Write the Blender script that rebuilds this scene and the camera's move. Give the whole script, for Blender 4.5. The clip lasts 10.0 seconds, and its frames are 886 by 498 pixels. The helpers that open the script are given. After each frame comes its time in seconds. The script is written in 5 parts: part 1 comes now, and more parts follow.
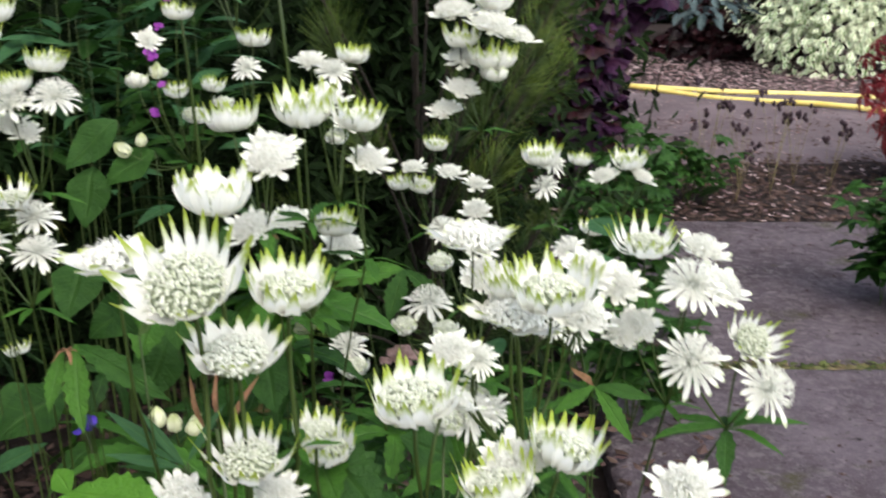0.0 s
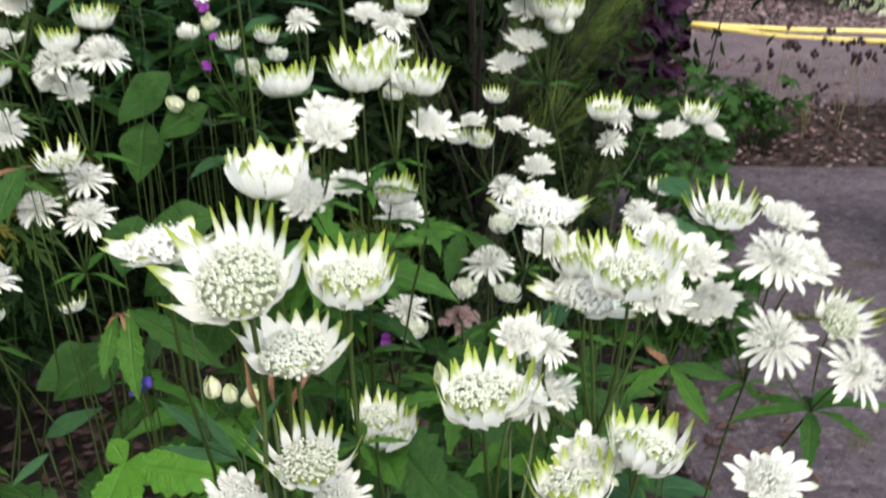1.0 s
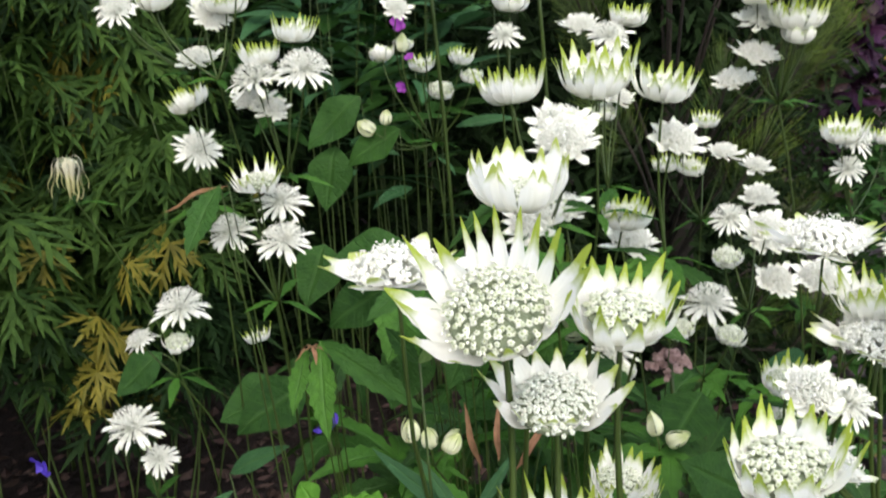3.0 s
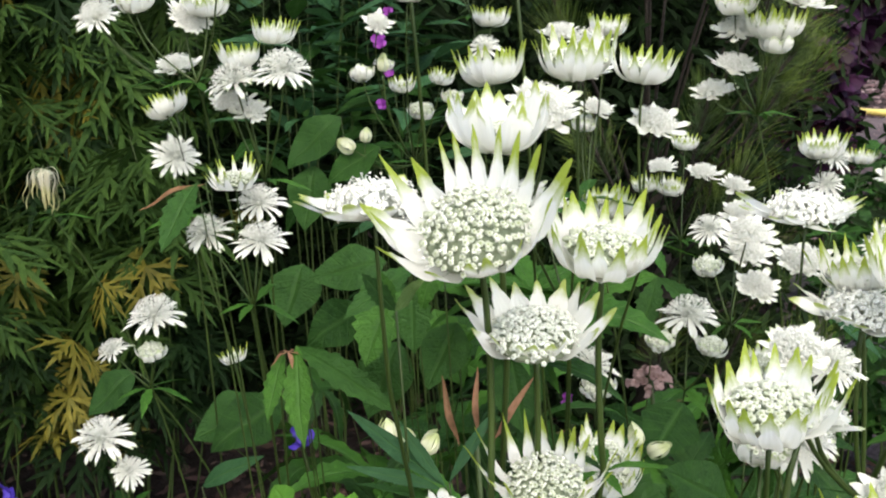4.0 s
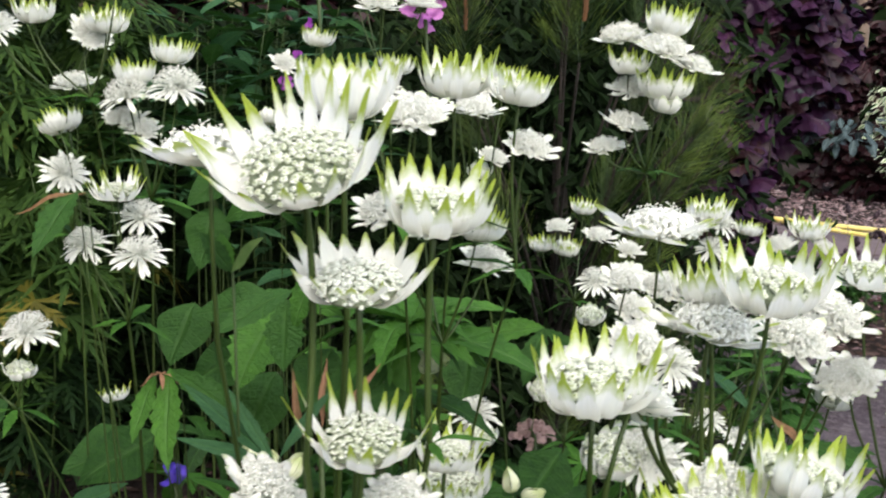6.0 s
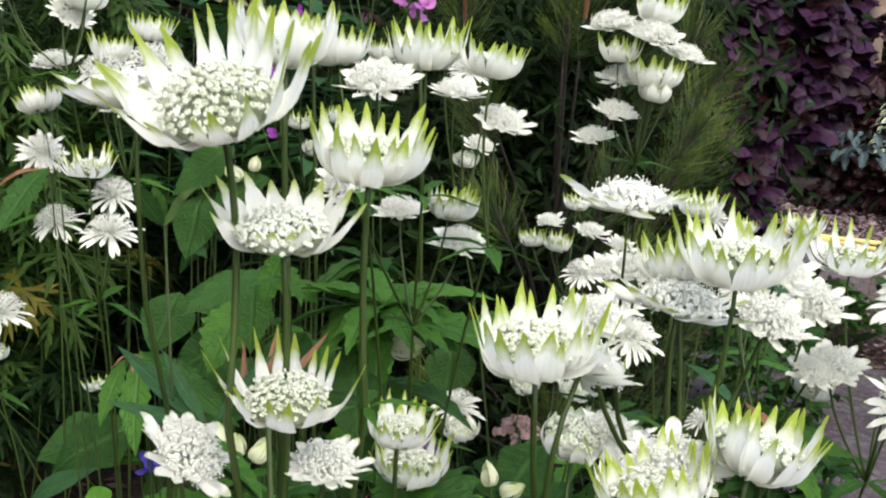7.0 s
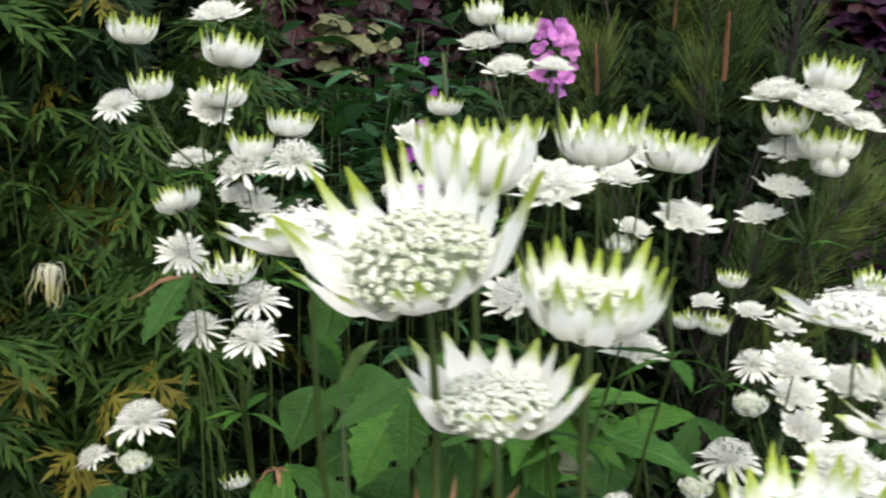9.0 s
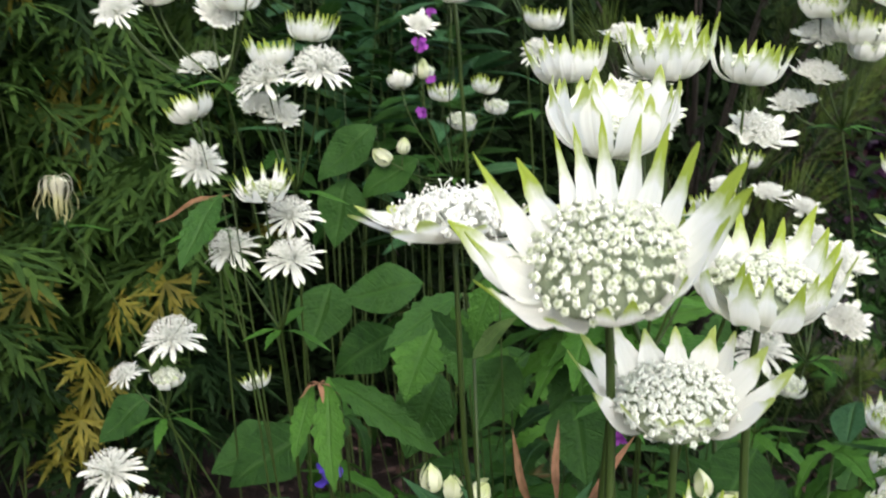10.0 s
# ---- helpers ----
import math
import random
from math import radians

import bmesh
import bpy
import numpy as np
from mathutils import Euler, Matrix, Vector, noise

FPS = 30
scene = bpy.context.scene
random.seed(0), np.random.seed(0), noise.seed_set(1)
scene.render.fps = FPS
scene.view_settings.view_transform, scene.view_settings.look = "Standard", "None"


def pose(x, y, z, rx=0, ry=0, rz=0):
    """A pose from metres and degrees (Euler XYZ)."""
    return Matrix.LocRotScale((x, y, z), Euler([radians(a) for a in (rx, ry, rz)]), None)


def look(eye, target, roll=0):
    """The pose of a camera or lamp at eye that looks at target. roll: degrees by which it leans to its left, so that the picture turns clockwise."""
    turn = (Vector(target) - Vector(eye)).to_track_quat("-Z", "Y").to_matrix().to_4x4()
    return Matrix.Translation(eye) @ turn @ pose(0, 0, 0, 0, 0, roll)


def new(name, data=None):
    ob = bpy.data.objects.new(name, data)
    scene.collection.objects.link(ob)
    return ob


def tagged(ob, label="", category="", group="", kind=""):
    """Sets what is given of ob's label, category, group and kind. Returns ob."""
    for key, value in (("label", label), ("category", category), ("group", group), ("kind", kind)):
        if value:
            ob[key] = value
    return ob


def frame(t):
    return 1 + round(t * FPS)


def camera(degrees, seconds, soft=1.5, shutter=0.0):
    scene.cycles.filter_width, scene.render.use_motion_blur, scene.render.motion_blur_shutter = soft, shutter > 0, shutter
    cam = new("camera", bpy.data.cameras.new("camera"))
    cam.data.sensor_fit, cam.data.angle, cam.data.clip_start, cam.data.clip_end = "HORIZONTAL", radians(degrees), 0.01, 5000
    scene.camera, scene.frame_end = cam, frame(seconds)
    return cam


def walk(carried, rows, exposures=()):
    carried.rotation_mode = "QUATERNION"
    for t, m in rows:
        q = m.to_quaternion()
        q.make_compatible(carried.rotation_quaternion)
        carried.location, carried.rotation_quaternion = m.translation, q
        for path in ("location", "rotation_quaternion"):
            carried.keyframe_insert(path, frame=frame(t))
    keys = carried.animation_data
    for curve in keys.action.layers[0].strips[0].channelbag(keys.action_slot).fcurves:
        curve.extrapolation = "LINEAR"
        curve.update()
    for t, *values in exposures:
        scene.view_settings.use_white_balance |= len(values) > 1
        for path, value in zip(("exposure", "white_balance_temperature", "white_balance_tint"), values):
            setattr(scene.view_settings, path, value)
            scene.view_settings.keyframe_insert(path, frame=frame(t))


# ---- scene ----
cam = camera(46.0, 10.0, soft=2.05, shutter=0.5)
PATH = [
    (0, (0.0044, 0.0016, 0.7838), (0.0062, 0.9546, 0.4807), 0.01),
    (0.5, (0.0003, 0.0031, 0.8020), (-0.0369, 0.9547, 0.4969), 0.64),
    (1, (-0.0024, 0.0351, 0.7892), (-0.0506, 0.9678, 0.4319), -0.87),
    (1.5, (-0.0014, 0.0894, 0.7659), (-0.0596, 1.0015, 0.3600), -2.84),
    (2, (-0.0147, 0.0999, 0.7541), (-0.1361, 1.0093, 0.3563), -2.36),
    (2.5, (-0.0315, 0.0982, 0.7590), (-0.2176, 1.0035, 0.3770), -3.04),
    (3, (-0.0395, 0.0903, 0.7639), (-0.2414, 1.0167, 0.4461), -2.87),
    (3.2, (-0.0401, 0.0864, 0.7593), (-0.2348, 1.0193, 0.4564), -2.36),
    (4.3, (-0.0386, 0.0868, 0.7254), (-0.2148, 1.0409, 0.4831), -2.14),
    (4.5, (-0.0346, 0.0876, 0.7220), (-0.2029, 1.0470, 0.4957), -1.95),
    (5, (-0.0336, 0.0801, 0.7107), (-0.1857, 1.0418, 0.4824), -0.25),
    (5.5, (-0.0287, 0.0726, 0.7035), (-0.1642, 1.0419, 0.4984), 1.31),
    (5.7, (-0.0237, 0.0769, 0.7016), (-0.1471, 1.0500, 0.5071), 1.76),
    (6.8, (0.0007, 0.0902, 0.6904), (-0.1188, 1.0673, 0.5146), 3.32),
    (7, (0.0020, 0.0958, 0.6846), (-0.1243, 1.0722, 0.5095), 3.31),
    (7.5, (0.0062, 0.1066, 0.6788), (-0.0938, 1.0912, 0.5353), 5.52),
    (8, (0.0036, 0.1206, 0.6824), (-0.1356, 1.1025, 0.5539), 3.32),
    (8.5, (-0.0045, 0.1273, 0.6890), (-0.1832, 1.1036, 0.5669), 2.50),
    (9, (-0.0278, 0.1355, 0.6977), (-0.2662, 1.0989, 0.5754), 0.64),
    (9.5, (-0.0525, 0.1404, 0.6996), (-0.2970, 1.0941, 0.5245), -0.55),
    (10, (-0.0668, 0.1453, 0.7183), (-0.2712, 1.0916, 0.4676), -1.36),
]
walk(cam, [(t, look(eye, target, roll)) for t, eye, target, roll in PATH])

# ==== world, sun and light ====
SUN_UP, SUN_ROUND = 52.0, 156.0
world = bpy.data.worlds.new("sky")
scene.world = world
world.use_nodes = True
sky = world.node_tree.nodes.new("ShaderNodeTexSky")
sky.sky_type, sky.sun_disc = "NISHITA", False
sky.sun_elevation, sky.sun_rotation = radians(SUN_UP), radians(SUN_ROUND)
sky.dust_density = 3.0
world.node_tree.links.new(sky.outputs[0], world.node_tree.nodes["Background"].inputs[0])
world.node_tree.nodes["Background"].inputs[1].default_value = 0.15
sun_data = bpy.data.lights.new("sun", "SUN")
sun_data.energy, sun_data.angle, sun_data.color = 1.6, radians(100), (0.985, 0.965, 0.81)
sun = new("sun", sun_data)
sun.matrix_world = look((0.95, -1.75, 3.0), (0, 0.4, 0))
scene.view_settings.exposure = 1.15


# ==== materials ====
class Shade:
    """A node material under construction."""

    def __init__(self, name):
        self.m = bpy.data.materials.new(name)
        self.m.use_nodes = True
        self.t = self.m.node_tree
        self.n, self.l = self.t.nodes, self.t.links
        self.p = self.n["Principled BSDF"]
        self.out = self.n["Material Output"]
        self.co = self.n.new("ShaderNodeTexCoord")
        self.info = self.n.new("ShaderNodeObjectInfo")
        self.geo = self.n.new("ShaderNodeNewGeometry")

    def put(self, a, b):
        if isinstance(a, (int, float)):
            b.default_value = a
        elif isinstance(a, tuple):
            b.default_value = (*a, 1.0)[:4]
        else:
            self.l.new(a, b)

    def noise(self, scale, detail=4.0, world_space=False, rough=0.6):
        k = self.n.new("ShaderNodeTexNoise")
        k.inputs["Scale"].default_value, k.inputs["Detail"].default_value, k.inputs["Roughness"].default_value = scale, detail, rough
        self.l.new(self.geo.outputs["Position"] if world_space else self.co.outputs["Object"], k.inputs["Vector"])
        return k.outputs["Fac"]

    def ramp(self, f, *stops):
        k = self.n.new("ShaderNodeValToRGB")
        while len(k.color_ramp.elements) < len(stops):
            k.color_ramp.elements.new(0.5)
        for e, (at, c) in zip(k.color_ramp.elements, stops):
            e.position, e.color = at, (*c, 1.0) if len(c) == 3 else c
        self.l.new(f, k.inputs[0])
        return k.outputs[0]

    def grey(self, f, a, b):
        return self.ramp(f, (a, (0, 0, 0)), (b, (1, 1, 1)))

    def math(self, op, a, b=0.0):
        k = self.n.new("ShaderNodeMath")
        k.operation = op
        self.put(a, k.inputs[0]), self.put(b, k.inputs[1])
        return k.outputs[0]

    def mix(self, f, a, b, kind="MIX"):
        k = self.n.new("ShaderNodeMix")
        k.data_type, k.blend_type = "RGBA", kind
        self.put(f, k.inputs[0]), self.put(a, k.inputs[6]), self.put(b, k.inputs[7])
        return k.outputs[2]

    def axis(self, which):
        """0: the way along a blade, from 0 to 1; 1: across it, from -1 to 1."""
        k = self.n.new("ShaderNodeAttribute")
        k.attribute_name = ("along", "across")[which]
        return k.outputs["Fac"]

    def bump(self, f, strength, distance):
        k = self.n.new("ShaderNodeBump")
        k.inputs["Strength"].default_value, k.inputs["Distance"].default_value = strength, distance
        self.l.new(f, k.inputs["Height"])
        self.l.new(k.outputs[0], self.p.inputs["Normal"])

    def done(self, colour, rough=0.6, translucent=0.0, glow=None, spec=0.5):
        self.put(colour, self.p.inputs["Base Color"]), self.put(rough, self.p.inputs["Roughness"])
        self.p.inputs["Specular IOR Level"].default_value = spec
        if translucent:
            k, m = self.n.new("ShaderNodeBsdfTranslucent"), self.n.new("ShaderNodeMixShader")
            self.put(glow if glow is not None else colour, k.inputs[0])
            m.inputs[0].default_value = translucent
            self.l.new(self.p.outputs[0], m.inputs[1]), self.l.new(k.outputs[0], m.inputs[2])
            self.l.new(m.outputs[0], self.out.inputs[0])
        return self.m


def bract_material(name, tip, green_from, base_green, veins=0.11, white=(0.965, 0.965, 0.93)):
    """White papery bract, green veined towards its tip."""
    s = Shade(name)
    x, y = s.axis(0), s.axis(1)
    wob = s.math("MULTIPLY", s.math("SUBTRACT", s.noise(7, 3), 0.5), 0.16)
    edge = s.math("MULTIPLY", s.math("ABSOLUTE", y), 0.07)
    along = s.math("ADD", s.math("ADD", s.math("ADD", x, wob), edge), s.math("MULTIPLY", s.info.outputs["Random"], 0.12))
    tone = s.ramp(along, (0.0, base_green), (0.22, (white[0], white[1], white[2] - 0.03)), (green_from, white), (min(green_from + 0.20, 0.995), tip), (1.0, tip))
    vein = s.math("ABSOLUTE", s.math("SINE", s.math("MULTIPLY", y, 6.5)))
    lines = s.grey(vein, 0.0, 0.30)
    tone = s.mix(s.math("MULTIPLY", s.math("SUBTRACT", 1.0, lines), veins), tone, (0.50, 0.60, 0.36))
    s.bump(vein, 0.12, 0.02)
    return s.done(tone, 0.55, 0.46, tone, 0.25)


BRACT_GREEN = bract_material("bract_green_tipped", (0.40, 0.50, 0.07), 0.73, (0.55, 0.64, 0.36))
BRACT_SAUCER = bract_material("bract_of_saucer", (0.48, 0.57, 0.16), 0.84, (0.80, 0.83, 0.70), 0.08)
BRACT_BUD = bract_material("bract_of_bud", (0.55, 0.64, 0.34), 0.80, (0.60, 0.68, 0.44), 0.05)
BRACT_BOWL = bract_material("bract_of_bowl", (0.45, 0.54, 0.12), 0.87, (0.62, 0.70, 0.46), 0.07)
BRACT_WHITE = bract_material("bract_white", (0.66, 0.72, 0.50), 0.90, (0.80, 0.83, 0.74), 0.10)


BRACT_EGG = bract_material("bract_of_cream_bud", (0.62, 0.68, 0.36), 0.70, (0.56, 0.64, 0.36), 0.08, (0.80, 0.82, 0.62))
BRACT_WILTED = bract_material("bract_withered", (0.42, 0.40, 0.20), 0.55, (0.42, 0.44, 0.26), 0.2, (0.52, 0.50, 0.40))


def floret_material(name, pit, low, high):
    """Petals of tiny florets, greenish in the pit between them, where shade is also put into the colour."""
    s = Shade(name)
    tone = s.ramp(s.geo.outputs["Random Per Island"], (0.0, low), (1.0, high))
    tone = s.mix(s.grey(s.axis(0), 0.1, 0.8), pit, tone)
    return s.done(tone, 0.75, 0.3, tone, 0.15)


def leaf_material(name, dark, light, rough=0.52, vein=(0.07, 0.15, 0.04), translucent=0.22, patch=None, vein_amount=0.45, spec=0.22):
    """A leaf with midrib, side veins and mottling. Its mesh runs from x=0 to x=1."""
    s = Shade(name)
    y, x = s.axis(1), s.axis(0)
    mott = s.math("ADD", s.math("MULTIPLY", s.noise(7, 5), 0.75), s.math("MULTIPLY", s.math("FRACT", s.math("ADD", s.info.outputs["Random"], s.geo.outputs["Random Per Island"])), 0.25))
    tone = s.ramp(mott, (0.25, dark), (0.78, light))
    if patch:
        tone = s.mix(s.grey(s.math("ADD", s.noise(2.3, 3), s.math("MULTIPLY", s.info.outputs["Random"], 0.25)), patch[1], patch[1] + 0.12), tone, patch[0])
    mid = s.math("SUBTRACT", 1.0, s.grey(s.math("ABSOLUTE", y), 0.0, 0.16))
    side = s.math("ABSOLUTE", s.math("SINE", s.math("MULTIPLY", s.math("SUBTRACT", x, s.math("MULTIPLY", s.math("ABSOLUTE", y), 0.16)), 24.0)))
    veins = s.math("MAXIMUM", mid, s.math("MULTIPLY", s.math("SUBTRACT", 1.0, s.grey(side, 0.0, 0.24)), 0.55))
    tone = s.mix(s.math("MULTIPLY", veins, vein_amount), tone, vein)
    s.bump(s.math("SUBTRACT", s.math("MULTIPLY", s.noise(22, 3), 0.5), s.math("MULTIPLY", veins, 0.9)), 0.4, 0.014)
    return s.done(tone, rough, translucent, tone, spec)


def plain_material(name, a, b, scale, rough=0.7, detail=5.0, bump=0.0, far=0.01, world_space=True, translucent=0.0, spec=0.4, own=0.15):
    s = Shade(name)
    f = s.noise(scale, detail, world_space)
    g = s.noise(scale * 6.3, 4, world_space)
    v = s.math("ADD", s.math("MULTIPLY", f, 0.6), s.math("ADD", s.math("MULTIPLY", g, 0.25), s.math("MULTIPLY", s.info.outputs["Random"], own)))
    if bump:
        s.bump(g, bump, far)
    return s.done(s.ramp(v, (0.3, a), (0.72, b)), rough, translucent, None, spec)


def island_material(name, *tones, rough=0.85, translucent=0.0, dirt_or_shade=(0.05, 0.04, 0.035)):
    s = Shade(name)
    k = len(tones) - 1
    tone = s.ramp(s.geo.outputs["Random Per Island"], *[(i / k, c) for i, c in enumerate(tones)])
    return s.done(s.mix(s.math("MULTIPLY", s.noise(40, 3, True), 0.4), tone, dirt_or_shade), rough, translucent, tone, 0.12)


def needle_material():
    """Needles dark where they leave the twig, yellow-green towards their points: lit tips and shaded bases put into the
    colour.
    """
    s = Shade("pine_needle")
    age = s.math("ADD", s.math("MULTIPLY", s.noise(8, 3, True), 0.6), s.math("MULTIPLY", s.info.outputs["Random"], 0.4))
    lighter, shaded_base = s.ramp(age, (0.25, (0.040, 0.078, 0.012)), (0.7, (0.135, 0.190, 0.030))), (0.020, 0.038, 0.010)
    return s.done(s.mix(s.grey(s.axis(0), 0.2, 0.95), shaded_base, lighter), 0.45, 0.1, None, 0.3)


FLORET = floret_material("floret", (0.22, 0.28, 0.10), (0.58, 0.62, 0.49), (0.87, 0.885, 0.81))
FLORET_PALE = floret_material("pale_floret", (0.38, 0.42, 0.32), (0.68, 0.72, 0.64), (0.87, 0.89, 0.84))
FLORET_WHITE = floret_material("white_floret", (0.66, 0.69, 0.60), (0.92, 0.93, 0.89), (0.98, 0.98, 0.96))
ANTHER = plain_material("anther", (0.62, 0.61, 0.56), (0.90, 0.89, 0.84), 900, 0.7)
# Disc colour darkened so that the gaps between florets read as shade.
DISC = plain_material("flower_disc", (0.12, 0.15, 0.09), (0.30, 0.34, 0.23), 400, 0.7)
DISC_PALE = plain_material("pale_flower_disc", (0.32, 0.35, 0.29), (0.54, 0.56, 0.49), 400, 0.7)
STEM = plain_material("green_stem", (0.020, 0.040, 0.007), (0.058, 0.090, 0.016), 14, 0.5, bump=0.2, far=0.001, own=0.03)
STEM_RED = plain_material("reddish_stem", (0.12, 0.07, 0.04), (0.16, 0.17, 0.06), 40, 0.5)
LEAF = leaf_material("astrantia_leaf", (0.009, 0.033, 0.005), (0.030, 0.092, 0.011), patch=((0.20, 0.10, 0.05), 0.83))
LEAF_FRESH = leaf_material("fresh_leaf", (0.024, 0.082, 0.009), (0.062, 0.17, 0.018))
LEAF_DARK = leaf_material("broad_dark_leaf", (0.011, 0.038, 0.008), (0.032, 0.09, 0.015), 0.45, spec=0.1)
LEAF_BROAD = leaf_material("broad_green_leaf", (0.015, 0.048, 0.010), (0.034, 0.096, 0.017), 0.5, vein=(0.06, 0.13, 0.03), vein_amount=0.3, spec=0.15)
LEAF_LIME = leaf_material("lime_leaf", (0.050, 0.15, 0.012), (0.085, 0.23, 0.020), 0.5, vein=(0.10, 0.22, 0.04))
LEAF_PALE_GREEN = leaf_material("pale_green_leaf", (0.06, 0.14, 0.03), (0.20, 0.30, 0.10), 0.5, vein=(0.18, 0.32, 0.08))
LEAF_BLUE = leaf_material("bluish_leaf", (0.022, 0.072, 0.028), (0.050, 0.130, 0.050), 0.45)
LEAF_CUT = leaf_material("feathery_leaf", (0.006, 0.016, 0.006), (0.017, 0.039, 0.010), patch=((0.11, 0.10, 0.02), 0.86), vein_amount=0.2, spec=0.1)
# Young growth at the tops, its sunlit brightness also put into the colour.
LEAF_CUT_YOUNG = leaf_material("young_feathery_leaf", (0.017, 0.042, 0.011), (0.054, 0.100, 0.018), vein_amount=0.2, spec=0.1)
LEAF_YELLOW = leaf_material("yellowing_leaf", (0.06, 0.068, 0.010), (0.22, 0.19, 0.025), vein=(0.15, 0.15, 0.04))
LEAF_RUST = leaf_material("rusty_withered_leaf", (0.14, 0.08, 0.035), (0.40, 0.20, 0.13), 0.7, vein=(0.12, 0.14, 0.05))
LEAF_PURPLE = leaf_material("purple_leaf", (0.007, 0.002, 0.006), (0.044, 0.015, 0.046), 0.40, vein=(0.04, 0.012, 0.03), translucent=0.03, patch=((0.07, 0.09, 0.09), 0.80), spec=0.14)
LEAF_GREY = leaf_material("grey_blue_leaf", (0.03, 0.050, 0.056), (0.095, 0.140, 0.152), 0.6, vein=(0.3, 0.36, 0.36))
LEAF_RED = leaf_material("crimson_leaf", (0.12, 0.011, 0.016), (0.30, 0.035, 0.045), 0.5, vein=(0.2, 0.03, 0.03))
NEEDLE = needle_material()
CANDLE = plain_material("pine_candle", (0.035, 0.022, 0.012), (0.24, 0.10, 0.04), 7, 0.7)
BARK = plain_material("bark", (0.010, 0.008, 0.006), (0.030, 0.022, 0.017), 30, 0.9, bump=0.6, far=0.01)


def variegated_material():
    s = Shade("variegated_leaf")
    y = s.math("ABSOLUTE", s.axis(1))
    edge = s.math("ADD", y, s.math("MULTIPLY", s.math("SUBTRACT", s.noise(5, 3), 0.5), 1.1))
    tone = s.mix(s.grey(edge, 0.15, 0.45), (0.09, 0.20, 0.05), (0.70, 0.74, 0.56))
    return s.done(tone, 0.5, 0.25, tone)


VARIEGATED = variegated_material()


def soil_material():
    s = Shade("soil")
    a, b, c = s.noise(1.1, 5, True), s.noise(14, 5, True), s.noise(90, 4, True)
    tone = s.ramp(b, (0.3, (0.010, 0.007, 0.006)), (0.62, (0.026, 0.018, 0.017)), (0.8, (0.06, 0.042, 0.040)))
    tone = s.mix(s.grey(a, 0.45, 0.6), tone, (0.036, 0.026, 0.026))
    s.bump(s.math("ADD", b, s.math("MULTIPLY", c, 0.5)), 0.9, 0.03)
    return s.done(tone, 0.95, spec=0.2)


def slab_material():
    s = Shade("paving_slab")
    a, b, c = s.noise(2.2, 6, True, 0.65), s.noise(17, 6, True), s.noise(130, 3, True)
    tone = s.ramp(a, (0.32, (0.060, 0.047, 0.058)), (0.5, (0.125, 0.100, 0.121)), (0.68, (0.200, 0.165, 0.195)))
    tone = s.mix(s.grey(b, 0.52, 0.72), tone, (0.085, 0.065, 0.074))
    tone = s.mix(s.grey(s.noise(5.5, 5, True), 0.60, 0.70), tone, (0.085, 0.085, 0.04))
    tone = s.mix(s.math("MULTIPLY", s.grey(s.noise(60, 5, True, 0.8), 0.50, 0.62), 0.7), tone, (0.30, 0.26, 0.28))
    tone = s.mix(s.grey(s.noise(30, 6, True, 0.75), 0.58, 0.66), tone, (0.018, 0.014, 0.016))
    grit = s.noise(210, 4, True, 0.8)
    tone = s.mix(s.math("MULTIPLY", s.grey(grit, 0.56, 0.66), 0.65), tone, (0.34, 0.28, 0.32))
    tone = s.mix(s.math("MULTIPLY", s.grey(s.noise(95, 5, True, 0.8), 0.57, 0.66), 0.7), tone, (0.050, 0.036, 0.038))
    s.bump(s.math("ADD", s.math("ADD", b, s.math("MULTIPLY", c, 0.8)), grit), 1.0, 0.014)
    return s.done(tone, 0.9, spec=0.15)


SOIL, SLAB = soil_material(), slab_material()
TRODDEN = plain_material("trodden_path", (0.055, 0.040, 0.046), (0.17, 0.13, 0.145), 3.0, 0.95, 8.0, 0.6, 0.01)
MOSS = island_material("moss", (0.03, 0.05, 0.012), (0.09, 0.11, 0.03), (0.14, 0.10, 0.06))
LITTER = island_material("leaf_litter", (0.07, 0.042, 0.05), (0.16, 0.105, 0.115), (0.27, 0.19, 0.20), (0.46, 0.36, 0.37), (0.16, 0.07, 0.075))
DEBRIS = island_material("bed_debris", (0.019, 0.011, 0.009), (0.056, 0.031, 0.025), (0.093, 0.062, 0.053), (0.043, 0.019, 0.022))
HOSE = plain_material("yellow_hose", (0.66, 0.50, 0.10), (0.84, 0.72, 0.28), 12, 0.4)
WOOD = plain_material("weathered_wood", (0.11, 0.075, 0.055), (0.26, 0.19, 0.15), 18, 0.85, bump=0.4)
KNOB = plain_material("white_ceramic", (0.62, 0.62, 0.62), (0.80, 0.80, 0.80), 20, 0.3)
PINK = plain_material("pink_petal", (0.26, 0.04, 0.34), (0.62, 0.26, 0.52), 60, 0.5, translucent=0.3)
PURPLE = plain_material("purple_petal", (0.22, 0.03, 0.32), (0.40, 0.08, 0.46), 90, 0.5, translucent=0.3)
BLUE = plain_material("blue_petal", (0.05, 0.03, 0.40), (0.14, 0.08, 0.60), 90, 0.5, translucent=0.3)
SEDUM = plain_material("brownish_pink_sedum", (0.16, 0.09, 0.09), (0.36, 0.25, 0.24), 120, 0.7)
LEAF_MAROON = leaf_material("maroon_leaf", (0.008, 0.003, 0.004), (0.028, 0.008, 0.011), 0.4, vein=(0.05, 0.01, 0.015), translucent=0.05)
LEAF_PALE = leaf_material("pale_mottled_leaf", (0.07, 0.08, 0.035), (0.20, 0.20, 0.10), 0.6, vein=(0.2, 0.2, 0.12))
